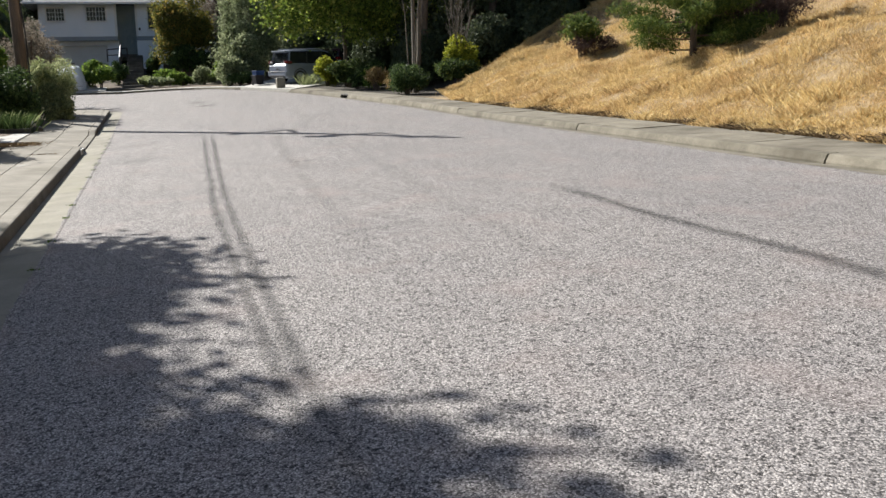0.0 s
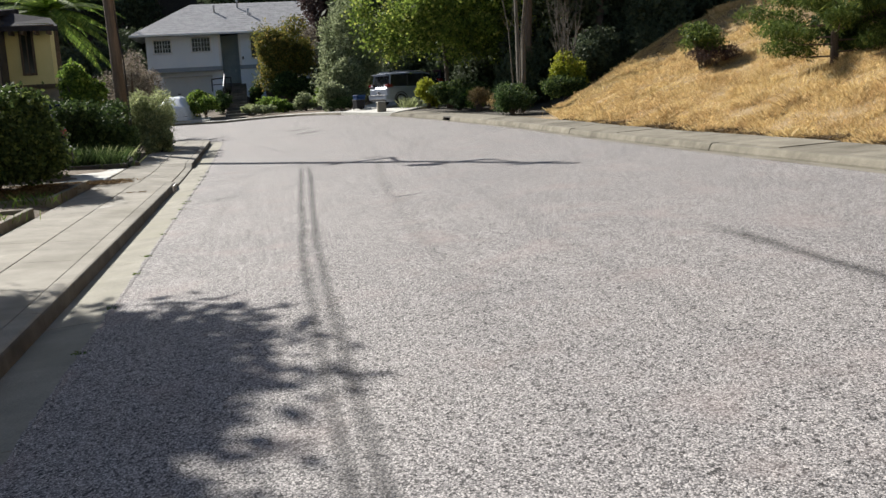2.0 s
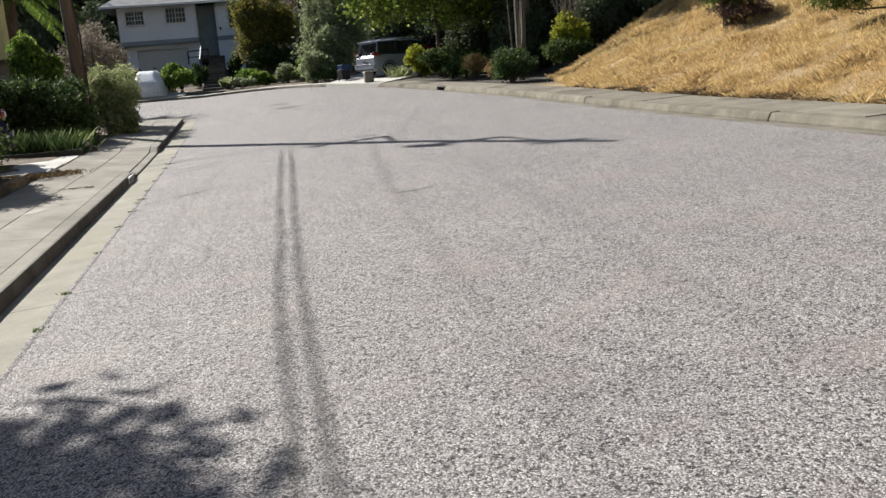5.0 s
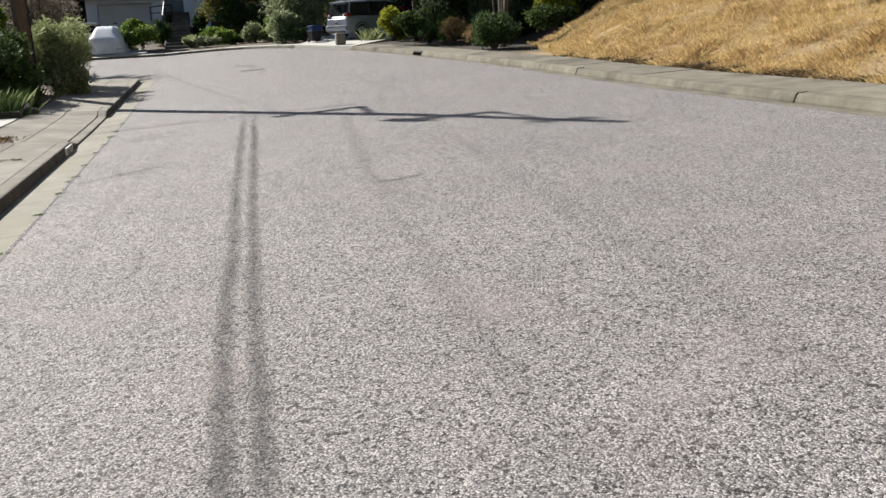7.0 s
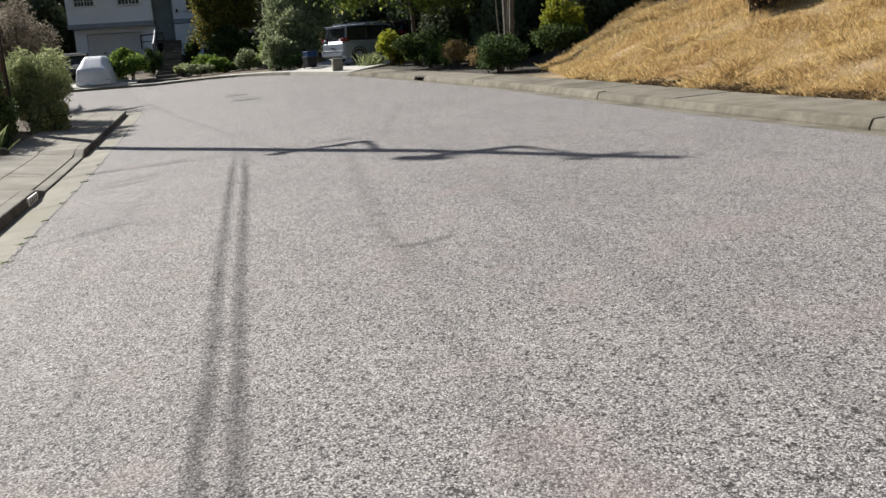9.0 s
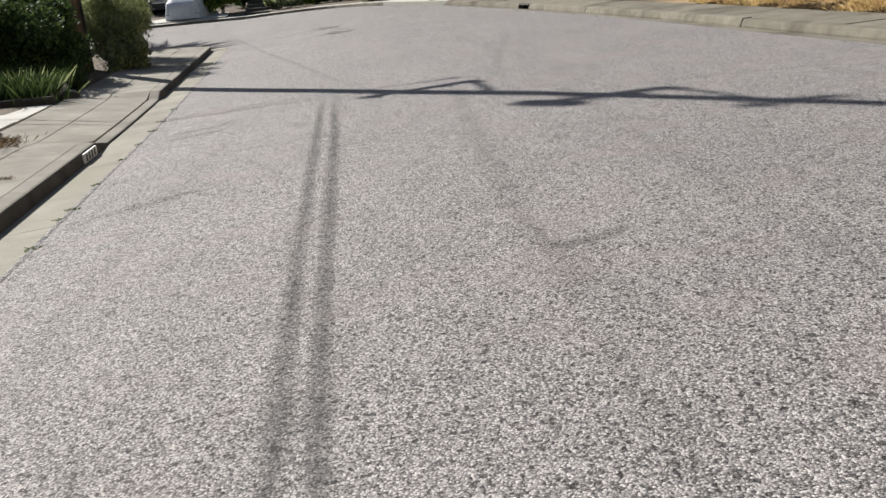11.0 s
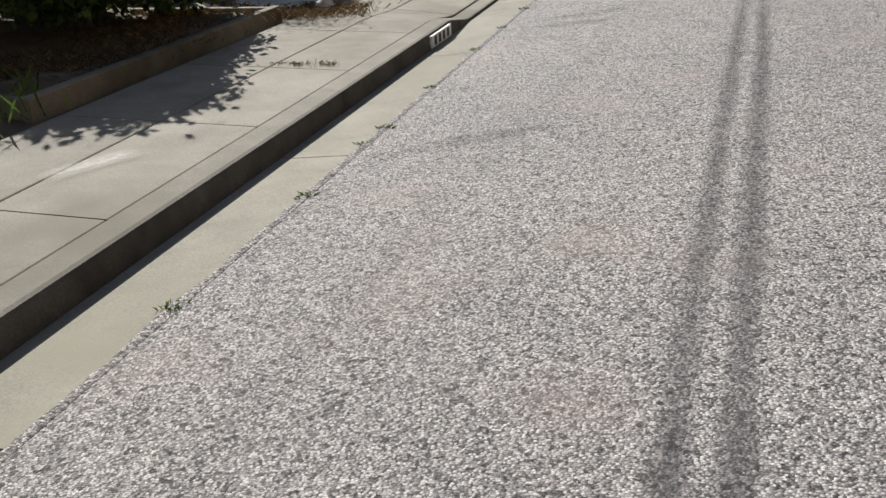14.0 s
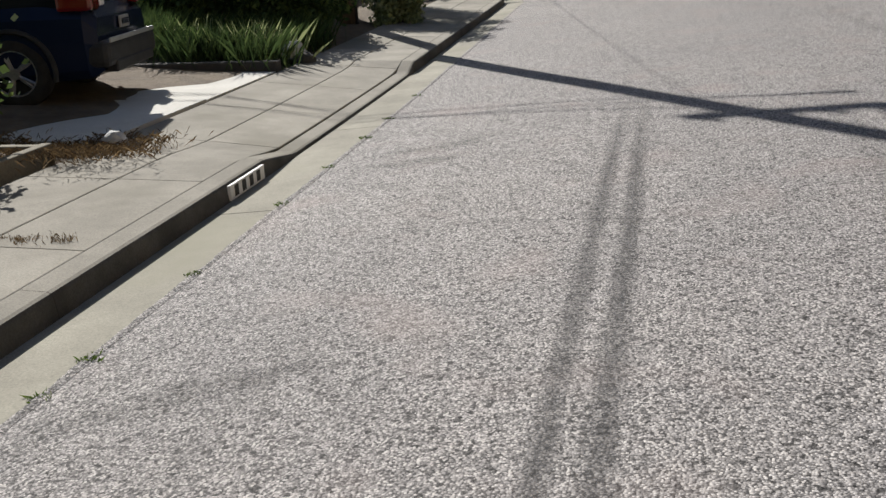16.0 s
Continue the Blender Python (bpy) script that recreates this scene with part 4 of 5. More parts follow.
            prof = [(0.22, -0.1), (0.31, -0.11), (0.345, -0.08), (0.35, 0.0), (0.345, 0.08), (0.31, 0.11), (0.22, 0.1)]
            rings = [[bm.verts.new((x + r * math.cos(a), yc + d, 0.35 + r * math.sin(a))) for r, d in prof] for a in (2 * math.pi * k / 24 for k in range(24))]
            for i in range(24):
                for k in range(len(prof) - 1):
                    bm.faces.new((rings[i][k], rings[i][k + 1], rings[(i + 1) % 24][k + 1], rings[(i + 1) % 24][k]))
            part("tyre", bm, TYRE_M, w, smooth=True)
            bm = bmesh.new()
            yo = yc + s * 0.085
            for k in range(5):
                for off in (-0.11, 0.11):
                    a = 2 * math.pi * k / 5
                    tube(bm, [(x + 0.05 * math.cos(a), yo, 0.35 + 0.05 * math.sin(a)), (x + 0.225 * math.cos(a + off), yo - s * 0.01, 0.35 + 0.225 * math.sin(a + off))], [0.022, 0.016], 5)
            n = 28
            tube(bm, [(x + 0.225 * math.cos(2 * math.pi * k / n), yo, 0.35 + 0.225 * math.sin(2 * math.pi * k / n)) for k in range(n + 1)], [0.018] * (n + 1), 6)
            tube(bm, [(x, yo - 0.03, 0.35), (x, yo + 0.03, 0.35)], [0.06, 0.055], 10)
            part("rim", bm, RIM_M, w, "spoked alloy rim")
            bm = bmesh.new()
            tube(bm, [(x, yc - 0.05, 0.35), (x, yc + s * 0.03, 0.35)], [0.22, 0.22], 20)
            part("hub_disc", bm, PLASTIC, w)
            bm = bmesh.new()
            arch = [(x + 0.41 * math.cos(a), s * (hw + 0.004), 0.35 + 0.41 * math.sin(a)) for a in (math.pi * k / 14 for k in range(-1, 16))]
            tube(bm, arch, [0.028] * len(arch), 6)
            part("wheel_arch", bm, PLASTIC, c)
    boxed("bumper", (-0.1, 0.3, -hw + 0.04, hw - 0.04, 0.36, 0.62), coat if rails else PLASTIC, c, bevel=0.06)
    boxed("bumper_trim", (-0.11, 0.1, -hw + 0.25, hw - 0.25, 0.3, 0.42), PLASTIC, c, bevel=0.02)
    boxed("bumper_strip", (-0.112, -0.09, -hw + 0.12, hw - 0.12, 0.6, 0.645), METAL, c, bevel=0.006)
    pl = boxed("number_plate", (-0.035, -0.012, -0.15, 0.15, 0.7, 0.82), RIM_M, c, "white number plate", bevel=0.004)
    for k in range(5):
        boxed("plate_bar", (-0.039, -0.034, -0.12 + 0.05 * k, -0.09 + 0.05 * k, 0.73, 0.79), NAVY, pl)
    boxed("rear_wiper", (0.13, 0.16, -0.3, 0.1, z0 + 0.08, z0 + 0.1), PLASTIC, c)
    boxed("spoiler", (hatch - 0.3, hatch + 0.05, -hw + 0.28, hw - 0.28, H - 0.08, H - 0.045), coat, c, bevel=0.012)
    return c


def car_pose(x, y, z, heading):
    """heading: degrees from +x, counter-clockwise."""
    return pose(x, y, z, 0, 0, heading)


suv = car("parked_suv", car_pose(6.85, 53.6, 0.95, 24), 5.1, 1.96, 1.8, SILVER, "silver minivan with roof rails parked in the driveway", belt=0.59, lamp_z=1.12)
car("parked_car", car_pose(10.7, 59.2, 1.35, 35), 4.6, 1.82, 1.6, MAROON, "dark car parked beyond the silver minivan", rails=False)
car("parked_suv", car_pose(-4.15, 24.72, 0.13, 192), 4.7, 1.86, 1.66, NAVY, "dark blue hatchback parked in the pale driveway", rails=False, lamp_z=1.0)
car("parked_car", car_pose(-5.9, 64.3, 0.98, 100), 4.5, 1.78, 1.45, GREYCAR, "silver grey car beside the covered one", rails=False)


def covered_car():
    """A car under a loose pale cover that drapes to the ground."""
    TARP = grainy("pale_car_cover", (0.5, 0.54, 0.6), (0.7, 0.73, 0.78), 1.2, 0.55, 14, 0.02)
    root = thing("covered_car", car_pose(-4.75, 60.2, 0.7, 86), "car under a pale silver fabric cover", "car")
    prof = [(-0.1, 0.15, 0.0), (0.0, 0.62, 0.72), (0.15, 0.85, 0.86), (0.9, 0.95, 1.36), (1.3, 0.95, 1.46), (2.4, 0.95, 1.46), (3.1, 0.94, 1.02), (4.2, 0.88, 0.85), (4.45, 0.7, 0.6), (4.5, 0.2, 0.0)]
    bm = bmesh.new()
    rows = []
    fine = []
    for (xa, wa, ha), (xb, wb, hb) in zip(prof, prof[1:]):
        for k in range(4):
            f = k / 4
            fine.append((xa + (xb - xa) * f, wa + (wb - wa) * f, ha + (hb - ha) * f))
    for i, (x, w, hh) in enumerate(fine):
        row = []
        for k in range(19):
            a = math.pi * k / 18
            yy = -math.cos(a) * w
            u = abs(math.cos(a))
            low = min(hh, 0.82)
            zz = 0.0 if u > 0.999 else (low * min(1.0, (1 - u) / 0.12) if u > 0.88 else low + (hh - low) * min(1.0, (0.88 - u) / 0.24) ** 0.8)
            yy *= 1.0 - 0.3 * max(0.0, zz - low) / 0.64
            fold = 0.035 * math.sin(i * 1.9 + k * 0.7) * (1 - zz / max(0.3, hh)) + 0.02 * noise.noise(Vector((x * 2, yy * 2, zz * 2)))
            row.append(bm.verts.new((x + fold, yy * (1 + fold), max(0.0, zz + fold * 0.4))))
        rows.append(row)
    for a, b in zip(rows, rows[1:]):
        for k in range(18):
            bm.faces.new((a[k], a[k + 1], b[k + 1], b[k]))
    part("cover", bm, TARP, root, smooth=True)
    bm = bmesh.new()
    tube(bm, [(0.05, -0.9, 0.25), (0.05, 0.9, 0.25)], [0.012, 0.012], 5)
    part("tie_strap", bm, PLASTIC, root)
    return root


covered_car()

# ---- street things ----
def utility_pole():
    p = thing("utility_pole", pose(-3.8, 32.3, land_z(-3.8, 32.3) - 0.1), "brown wooden utility pole with crossarms, slightly leaning", "utility pole")
    tx, ty = -0.36, 0.0
    Hh = 12.4
    bm = bmesh.new()
    tube(bm, [(tx * f * 0.75, ty * f, Hh * f) for f in (0, 0.25, 0.5, 0.75, 1)], [0.175, 0.17, 0.16, 0.145, 0.125], 16)
    part("pole", bm, BROWNWOOD, p, smooth=True)
    for z, x0, x1, t in ((7.9, -0.7, 0.95, 0.07), (10.4, -1.0, 0.62, 0.075), (11.9, -0.6, 0.3, 0.05)):
        off = tx * 0.75 * z / Hh
        arm = boxed("crossarm", (x0 + off, x1 + off, 0.14, 0.26, z - t, z + t), BROWNWOOD, p, bevel=0.01)
        for x in np.linspace(x0 + 0.1, x1 - 0.1, 4):
            bm = bmesh.new()
            tube(bm, [(x + off, 0.2, z + t), (x + off, 0.2, z + t + 0.08), (x + off, 0.2, z + t + 0.16)], [0.025, 0.05, 0.035], 8)
            part("insulator", bm, METAL, arm)
        bm = bmesh.new()
        tube(bm, [(off - 0.5, 0.17, z - t), (off, 0.15, z - 0.5)], [0.018, 0.018], 5)
        part("brace", bm, METAL, p)
        if z < 11:
            bm = bmesh.new()
            tube(bm, [(off + x1 - 0.08, 0.17, z), (off + x1 * 0.5, 0.15, z + 0.53), (off - 0.02, 0.12, z + 1.1)], [0.06, 0.055, 0.055], 6)
            part("strut", bm, BROWNWOOD, p)
    bm = bmesh.new()
    o = tx * 0.75 * 10.4 / Hh
    tube(bm, [(o - 0.66, 0.0, 10.0), (o - 0.66, 0.0, 10.5)], [0.17, 0.17], 14)
    part("transformer", bm, METAL, p, "grey cylindrical transformer")
    bm = bmesh.new()
    o = tx * 0.75 * 7.0 / Hh
    tube(bm, [(o, 0, 6.95), (o + 0.75, -0.05, 7.03), (o + 1.45, -0.1, 7.08)], [0.022, 0.022, 0.045], 6)
    part("service_arm", bm, METAL, p)
    bm = bmesh.new()
    tube(bm, [(0.19, -0.08, 0.1), (0.16, -0.08, 2.8), (-0.1, -0.08, 6.2)], [0.025] * 3, 6)
    part("conduit", bm, PLASTIC, p)
    return p


utility_pole()


def wire(pts, r, label):
    bm = bmesh.new()
    a, b = Vector(pts[0]), Vector(pts[1])
    line = [a.lerp(b, k / 14) - Vector((0, 0, pts[2] * 4 * (k / 14) * (1 - k / 14))) for k in range(15)]
    tube(bm, line, [r] * 15, 5)
    return tagged(part("overhead_wire", bm, PLASTIC), label, "wire", group="overhead wires")


for i, (a, b, sag) in enumerate((((-4.0, 32.3, 6.9), (-14, 31.7, 6.2), 0.3), ((-4.0, 32.3, 7.1), (-14, 31.0, 6.3), 0.35), ((-4.0, 32.3, 7.5), (-14, 33.0, 6.4), 0.3),
                                  ((-4.0, 32.4, 7.4), (-9.5, 76, 7.6), 0.8))):
    wire((a, b, sag), 0.012 if i < 3 else 0.007, "black overhead wire from the utility pole")

plate = boxed("painted_kerb_plate", (-1.575, -1.553, 21.1, 21.75, -0.105, 0.0), ADDRESS)
tagged(plate, "white painted panel with dark bars on the kerb face", "kerb marking")
for k in range(4):
    boxed("bar", (-1.5525, -1.55, 21.17 + k * 0.14, 21.24 + k * 0.14, -0.09, -0.012), PLASTIC, plate)

block = thing("concrete_block", pose(6.4, 49.3, 0.74), "small pale concrete bollard block by the driveway", "bollard")
boxed("block", (-0.22, 0.22, -0.22, 0.22, 0, 0.5), CONCRETE, block, bevel=0.07)
boxed("cap", (-0.2, 0.2, -0.2, 0.2, 0.5, 0.53), PALE, block, bevel=0.015)

bins = {"blue": paint("blue_bin_plastic", (0.02, 0.05, 0.14), 0.5, 0.0), "dark": paint("dark_bin_plastic", (0.02, 0.02, 0.025), 0.5, 0.0)}
for x, y, mat, lab in ((5.9, 54.9, "blue", "blue wheeled recycling bin with its lid shut"), (5.75, 53.9, "dark", "black wheeled rubbish bin")):
    hgt = 0.8 if mat == "blue" else 0.55
    b = thing("wheelie_bin", pose(x, y, 0.86, 0, 0, 20), lab, "bin")
    loft("bin_body", [[(sx * w, sy * w, z) for sx, sy in ((1, 1), (-1, 1), (-1, -1), (1, -1))] for z, w in ((0.05, 0.2), (hgt * 0.9, 0.26))], bins[mat], b)
    boxed("lid", (-0.28, 0.28, -0.3, 0.28, hgt * 0.9, hgt), bins[mat], b, bevel=0.03)
    for s in (-1, 1):
        bm = bmesh.new()
        tube(bm, [(s * 0.18, 0.22, 0.1), (s * 0.24, 0.22, 0.1)], [0.1, 0.1], 12)
        part("wheel", bm, TYRE_M, b)

# ---- driveway, beds and edging beside the pavement ----
drive = thing("driveway", pose(0, 0, 0), "pale concrete driveway slabs beside the pavement", "driveway", kind="structure")
for i in range(3):
    for j in range(2):
        x0, y0 = -3.115 - 2.6 * (i + 1), 22.25 + 2.1 * j
        slab_poly("slab", [(x0 + 0.01, y0, 0.10 + 0.02 * i), (x0 + 2.59, y0, 0.09 + 0.02 * i), (x0 + 2.59, y0 + 2.08, 0.10 + 0.02 * i), (x0 + 0.01, y0 + 2.08, 0.115 + 0.02 * i)], 0.2, PALE, drive)
far_drive = thing("driveway", pose(0, 0, 0), "concrete driveway up to the parked minivan", "driveway", kind="structure")
slab_poly("slab", [(6.6, 47.3, 0.71), (11.5, 54.8, 1.08), (13.5, 62.0, 1.5), (9.0, 62.0, 1.42), (4.7, 53.2, 0.78)], 0.4, PALE, far_drive)
garage_drive = thing("driveway", pose(0, 0, 0), "concrete driveway up to the garage", "driveway", kind="structure")
slab_poly("slab", [(-6.8, 59.6, 0.62), (-2.6, 60.3, 0.68), (-2.6, 76.7, 1.66), (-6.8, 76.7, 1.66)], 0.4, PALE, garage_drive)


def bed(name, x0, x1, y0, y1, z, label):
    b = thing(name, pose(0, 0, 0), label, "garden bed")
    xs, ys = np.arange(x0 + 0.09, x1 - 0.08, 0.12), np.arange(y0 + 0.09, y1 - 0.08, 0.12)
    verts = [(x, y, z - 0.03 + 0.05 * noise.noise(Vector((x * 1.3, y * 1.3, 1))) + 0.035 * noise.noise(Vector((x * 6, y * 6, 2)))) for y in ys for x in xs]
    n = len(xs)
    finish("soil", verts, [(j * n + i, j * n + i + 1, (j + 1) * n + i + 1, (j + 1) * n + i) for j in range(len(ys) - 1) for i in range(n - 1)], SOIL, b)
    for nm, d in (("edging", (x1 - 0.09, x1, y0, y1, 0.0, z + 0.02)), ("edging", (x0, x1 - 0.092, y0, y0 + 0.09, 0.0, z + 0.015)), ("edging", (x0, x1 - 0.092, y1 - 0.09, y1, 0.0, z + 0.01))):
        boxed(nm, d, BANKSIDE, b, bevel=0.012)
    return b


bed("garden_bed", -7.5, -3.22, 18.0, 21.7, 0.17, "raised soil bed with a low concrete edge")
bed("garden_bed", -6.5, -3.16, 9.0, 16.5, 0.17, "raised soil bed with a low concrete edge")
edge = boxed("planter_edge", (-9.5, -3.12, 26.5, 26.66, -0.05, 0.22), KERB, bevel=0.015)
tagged(edge, "low concrete edge between driveway and weeds", "garden edging")

STONE = grainy("pale_stone", (0.4, 0.4, 0.39), (0.6, 0.6, 0.58), 5, 0.9, 60, 0.01)


def rock(x, y, r, seed, label, mat=None, z=None):
    bm = bmesh.new()
    bmesh.ops.create_icosphere(bm, subdivisions=2, radius=r)
    for v in bm.verts:
        n = 1 + 0.35 * noise.noise(v.co * (1.6 / r) + Vector((seed * 3.1, 0, 0)))
        v.co = Vector((v.co.x * n, v.co.y * n * 0.9, v.co.z * n * 0.75))
    ob = part("rock", bm, mat or STONE)
    ob.location = (x, y, (land_z(x, y) if z is None else z) + r * 0.4)
    return tagged(ob, label, "rock")


rock(-3.25, 27.5, 0.2, 2, "pale rock among weeds at the pavement edge", z=0.14)
rock(-3.05, 27.35, 0.16, 5, "grey rock at the pavement edge", KERB, z=0.06)
random.seed(11)
for i in range(16):
    x, y = random.uniform(-5.2, -2.95), random.uniform(21.55, 22.15)
    rock(x, y, random.uniform(0.04, 0.11), 20 + i, "small stone along the end of the bed", z=0.08)


# ---- planting ----
# in the yards beside the pavement
bush("round_bush", -4.75, 20.7, 1.6, 1.6, 1.85, 80000, 0.085, G_HEDGE, "large rounded dark green shrub in the concrete-edged bed", 3, k=34, slim=0.65)
# Second shrub, out of view, added to deepen the shade on the bed
bush("round_bush", -7.4, 20.4, 1.7, 1.5, 2.2, 22000, 0.09, G_HEDGE, "large rounded dark green shrub in the concrete-edged bed", 4, k=26)
bush("bush", -5.2, 33.6, 0.95, 1.0, 2.65, 14000, 0.14, G_MID, "bright green broadleaf shrub beside the pole", 5, lift=0.08)
bush("feathery_bush", -4.05, 36.2, 1.2, 0.9, 3.15, 13000, 0.12, G_GREY, "greyish-brown feathery shrub behind the pole", 6, slim=0.2, lift=0.05, stems=14)
bush("bush", -3.1, 33.2, 0.9, 0.9, 2.0, 11000, 0.19, G_SAGE, "pale sage-green grassy shrub beside the pole", 7, slim=0.11, stems=12)
bush("bush", -2.85, 32.5, 0.55, 0.7, 0.95, 4500, 0.1, G_SAGE, "low green shrub at the pavement edge", 8)
bush("bush", -5.2, 29.6, 1.5, 1.2, 1.5, 14000, 0.11, G_DARK, "dark shaded shrub behind the weeds", 9)
bush("bush", -3.95, 30.2, 0.95, 1.3, 1.7, 10000, 0.1, G_DARK, "dark shaded shrub at the foot of the pole", 10)
bush("bush", -7.6, 29.8, 1.7, 1.3, 1.6, 12000, 0.11, G_DARK, "dark shaded shrub behind the weeds", 12)
bush("bush", -7.0, 33.8, 1.2, 1.0, 1.0, 5000, 0.12, G_DARK, "dark hedge shrub below the yellow wall", 13)


G_BROWN = leafy("brown_litter", (0.06, 0.04, 0.022), (0.16, 0.11, 0.06), 0.2, (0.28, 0.2, 0.11))


def tufts(name, spots, n, height, width, mat, label, seed, spread=0.2, lean=0.35, zf=None):
    """Blades of grass, each its own sliver, scattered round given spots as one mass."""
    rng = np.random.default_rng(seed)
    s = np.array(spots, float)
    pick = rng.integers(0, len(s), n)
    x = s[pick, 0] + rng.normal(size=n) * spread
    y = s[pick, 1] + rng.normal(size=n) * spread
    z = np.array([(zf or land_z)(a, b) for a, b in zip(x, y)])
    return blades(name, x, y, z, height, width, mat, label, rng, lean)


def blades(name, x, y, z, height, width, mat, label, rng, lean=0.35, bend=None):
    n = len(x)
    h = height * (0.45 + 0.75 * rng.random(n))
    a = rng.random(n) * 6.283
    l = rng.normal(size=(n, 2)) * lean
    if bend is not None:
        l += bend
    wx, wy = np.cos(a) * width, np.sin(a) * width
    v = np.empty((n, 4, 3))
    v[:, 0] = np.stack([x - wx, y - wy, z - 0.02], 1)
    v[:, 1] = np.stack([x + wx, y + wy, z - 0.02], 1)
    v[:, 2] = np.stack([x + wx * 0.7 + l[:, 0] * h * 0.65, y + wy * 0.7 + l[:, 1] * h * 0.65, z + h * 0.68], 1)
    v[:, 3] = np.stack([x + l[:, 0] * h * 1.1, y + l[:, 1] * h * 1.1, z + h], 1)
    return tagged(sheet_mesh(name, v.reshape(-1, 3), 4, mat), label, "grass", kind="stuff")


rs = random.Random(5)
tufts("weeds", [(rs.uniform(-6.5, -3.4), rs.uniform(26.8, 29.2)) for _ in range(40)], 9000, 0.45, 0.004, G_DARK, "tall green weeds beyond the driveway edge", 4)
tufts("pale_stalks", [(-3.45, 27.4), (-3.6, 27.6), (-4.6, 27.5), (-3.9, 27.3)], 200, 0.5, 0.005, G_SAGE, "pale seeding stalks by the rock", 6, 0.12)
tufts("gutter_weeds", [(-1.13, y + rs.uniform(-0.3, 0.3)) for y in (8.2, 9.6, 11.7, 12.3, 14.6, 16.1, 17.2, 17.9, 18.6, 19.3, 20.9, 22.1, 23.2, 24.2, 25.6)], 700, 0.02, 0.0025, G_GRASS, "small weeds in the seam beside the gutter", 7, 0.022, 1.0, lambda a, b: road_z(a, b))
tufts("joint_weeds", [(-2.0, 19.75), (-2.2, 19.72), (-2.35, 19.74)], 240, 0.018, 0.0022, G_BROWN, "dry weeds in a pavement joint", 8, 0.045, 0.8, lambda a, b: 0.042)
tufts("bed_litter", [(rs.uniform(-5.5, -2.7), rs.uniform(21.5, 22.2)) for _ in range(24)] + [(rs.uniform(-6, -3.4), rs.uniform(17.8, 21.4)) for _ in range(20)], 9000, 0.035, 0.0035, G_BROWN, "dry leaf litter and straw round the bed", 9, 0.18, 1.4, lambda a, b: 0.15 if b < 21.6 else 0.1)
tufts("bed_weeds", [(-4.2, 18.2), (-3.6, 17.9), (-5.0, 16.0), (-3.6, 15.2), (-4.1, 14.0)], 420, 0.16, 0.007, G_GRASS, "sparse weeds in the soil beds", 10, 0.3, 0.5, lambda a, b: 0.14)

# trees that shade the near road and pavement, out of the camera's view
tree("street_tree", -9.28, 10.5, 8.0, (5.6, 4.1, 2.9, 2.2), 110000, 0.22, G_DARK, "broadleaf tree that shades the road and pavement", 22, 0.2, k=34)
tree("street_tree", -9.05, 14.0, 8.2, (5.7, 4.2, 3.6, 2.3), 110000, 0.22, G_DARK, "broadleaf tree that shades the road and pavement", 21, 0.2, k=34)

# by the far house
bush("bush", -2.9, 62.6, 1.25, 1.0, 1.75, 6000, 0.17, G_MID, "dark green shrub beside the garden steps", 31)
bush("bush", -1.9, 64.5, 0.6, 0.8, 1.5, 2500, 0.17, G_DARK, "dark green shrub beside the garden steps", 32)
bush("bush", 0.3, 69.5, 0.7, 0.7, 1.75, 3000, 0.16, G_DARK, "dark upright shrub by the front steps", 33)
for i, (x, y, w, h, m) in enumerate(((0.6, 62.0, 0.9, 0.7, G_OLIVE), (2.0, 62.6, 1.0, 0.9, G_MID), (3.3, 62.0, 1.0, 1.1, G_OLIVE), (1.2, 65.0, 1.2, 1.0, G_MID), (4.3, 60.2, 0.9, 1.3, G_MID), (-0.3, 63.0, 0.6, 0.6, G_SAGE))):
    bush("garden_plant", x, y, w, 0.8, h, 2600, 0.15, m, "low mixed plants in the front garden", 40 + i)
tree("orange_tree", 2.4, 68.5, 5.8, (3.2, 2.1, 1.8, 2.4), 26000, 0.17, G_ORANGE, "rounded tree with orange and green foliage", 51, 0.16, k=46, small=0.3, ragged=0.5, lobes=[(-1.2, -0.5, 1.9, 0.9, 0.7, 0.8), (0.9, -0.3, 5.4, 0.8, 0.7, 0.6)])
bush("bush", 2.6, 67.3, 1.7, 1.0, 2.3, 5000, 0.2, G_DARK, "dark shrub below the orange tree", 52)
tree("olive_tree", 6.1, 59.5, 6.8, (3.9, 2.1, 1.8, 2.9), 24000, 0.2, G_OLIVE, "grey-green olive tree at the driveway", 53, 0.16, slim=0.28, k=50, small=0.27, ragged=0.5, lobes=[(-1.6, -0.6, 1.6, 0.9, 0.7, 0.9), (1.0, -0.8, 1.5, 0.9, 0.7, 0.8), (0.2, 0, 6.9, 0.6, 0.6, 0.6)])
bush("bush", 4.6, 57.2, 1.0, 1.0, 1.9, 5000, 0.16, G_OLIVE, "grey-green shrub at the foot of the olive tree", 54)
bush("bush", 5.7, 58.0, 1.5, 1.1, 3.0, 9000, 0.16, G_OLIVE, "grey-green shrub at the foot of the olive tree", 58)
bush("bush", 5.0, 56.2, 0.9, 0.7, 0.9, 2600, 0.14, G_DARK, "low dark shrub by the bins", 55)
tree("purple_tree", 5.6, 74.0, 8.0, (5.6, 1.9, 1.8, 2.8), 6000, 0.26, G_PURPLE, "purple-brown tree beside the house", 56, 0.15)
bush("feathery_bush", 4.6, 72.0, 1.0, 0.9, 5.2, 3500, 0.2, G_GREY, "greyish feathery shrub beside the house", 57, slim=0.2, lift=0.12)

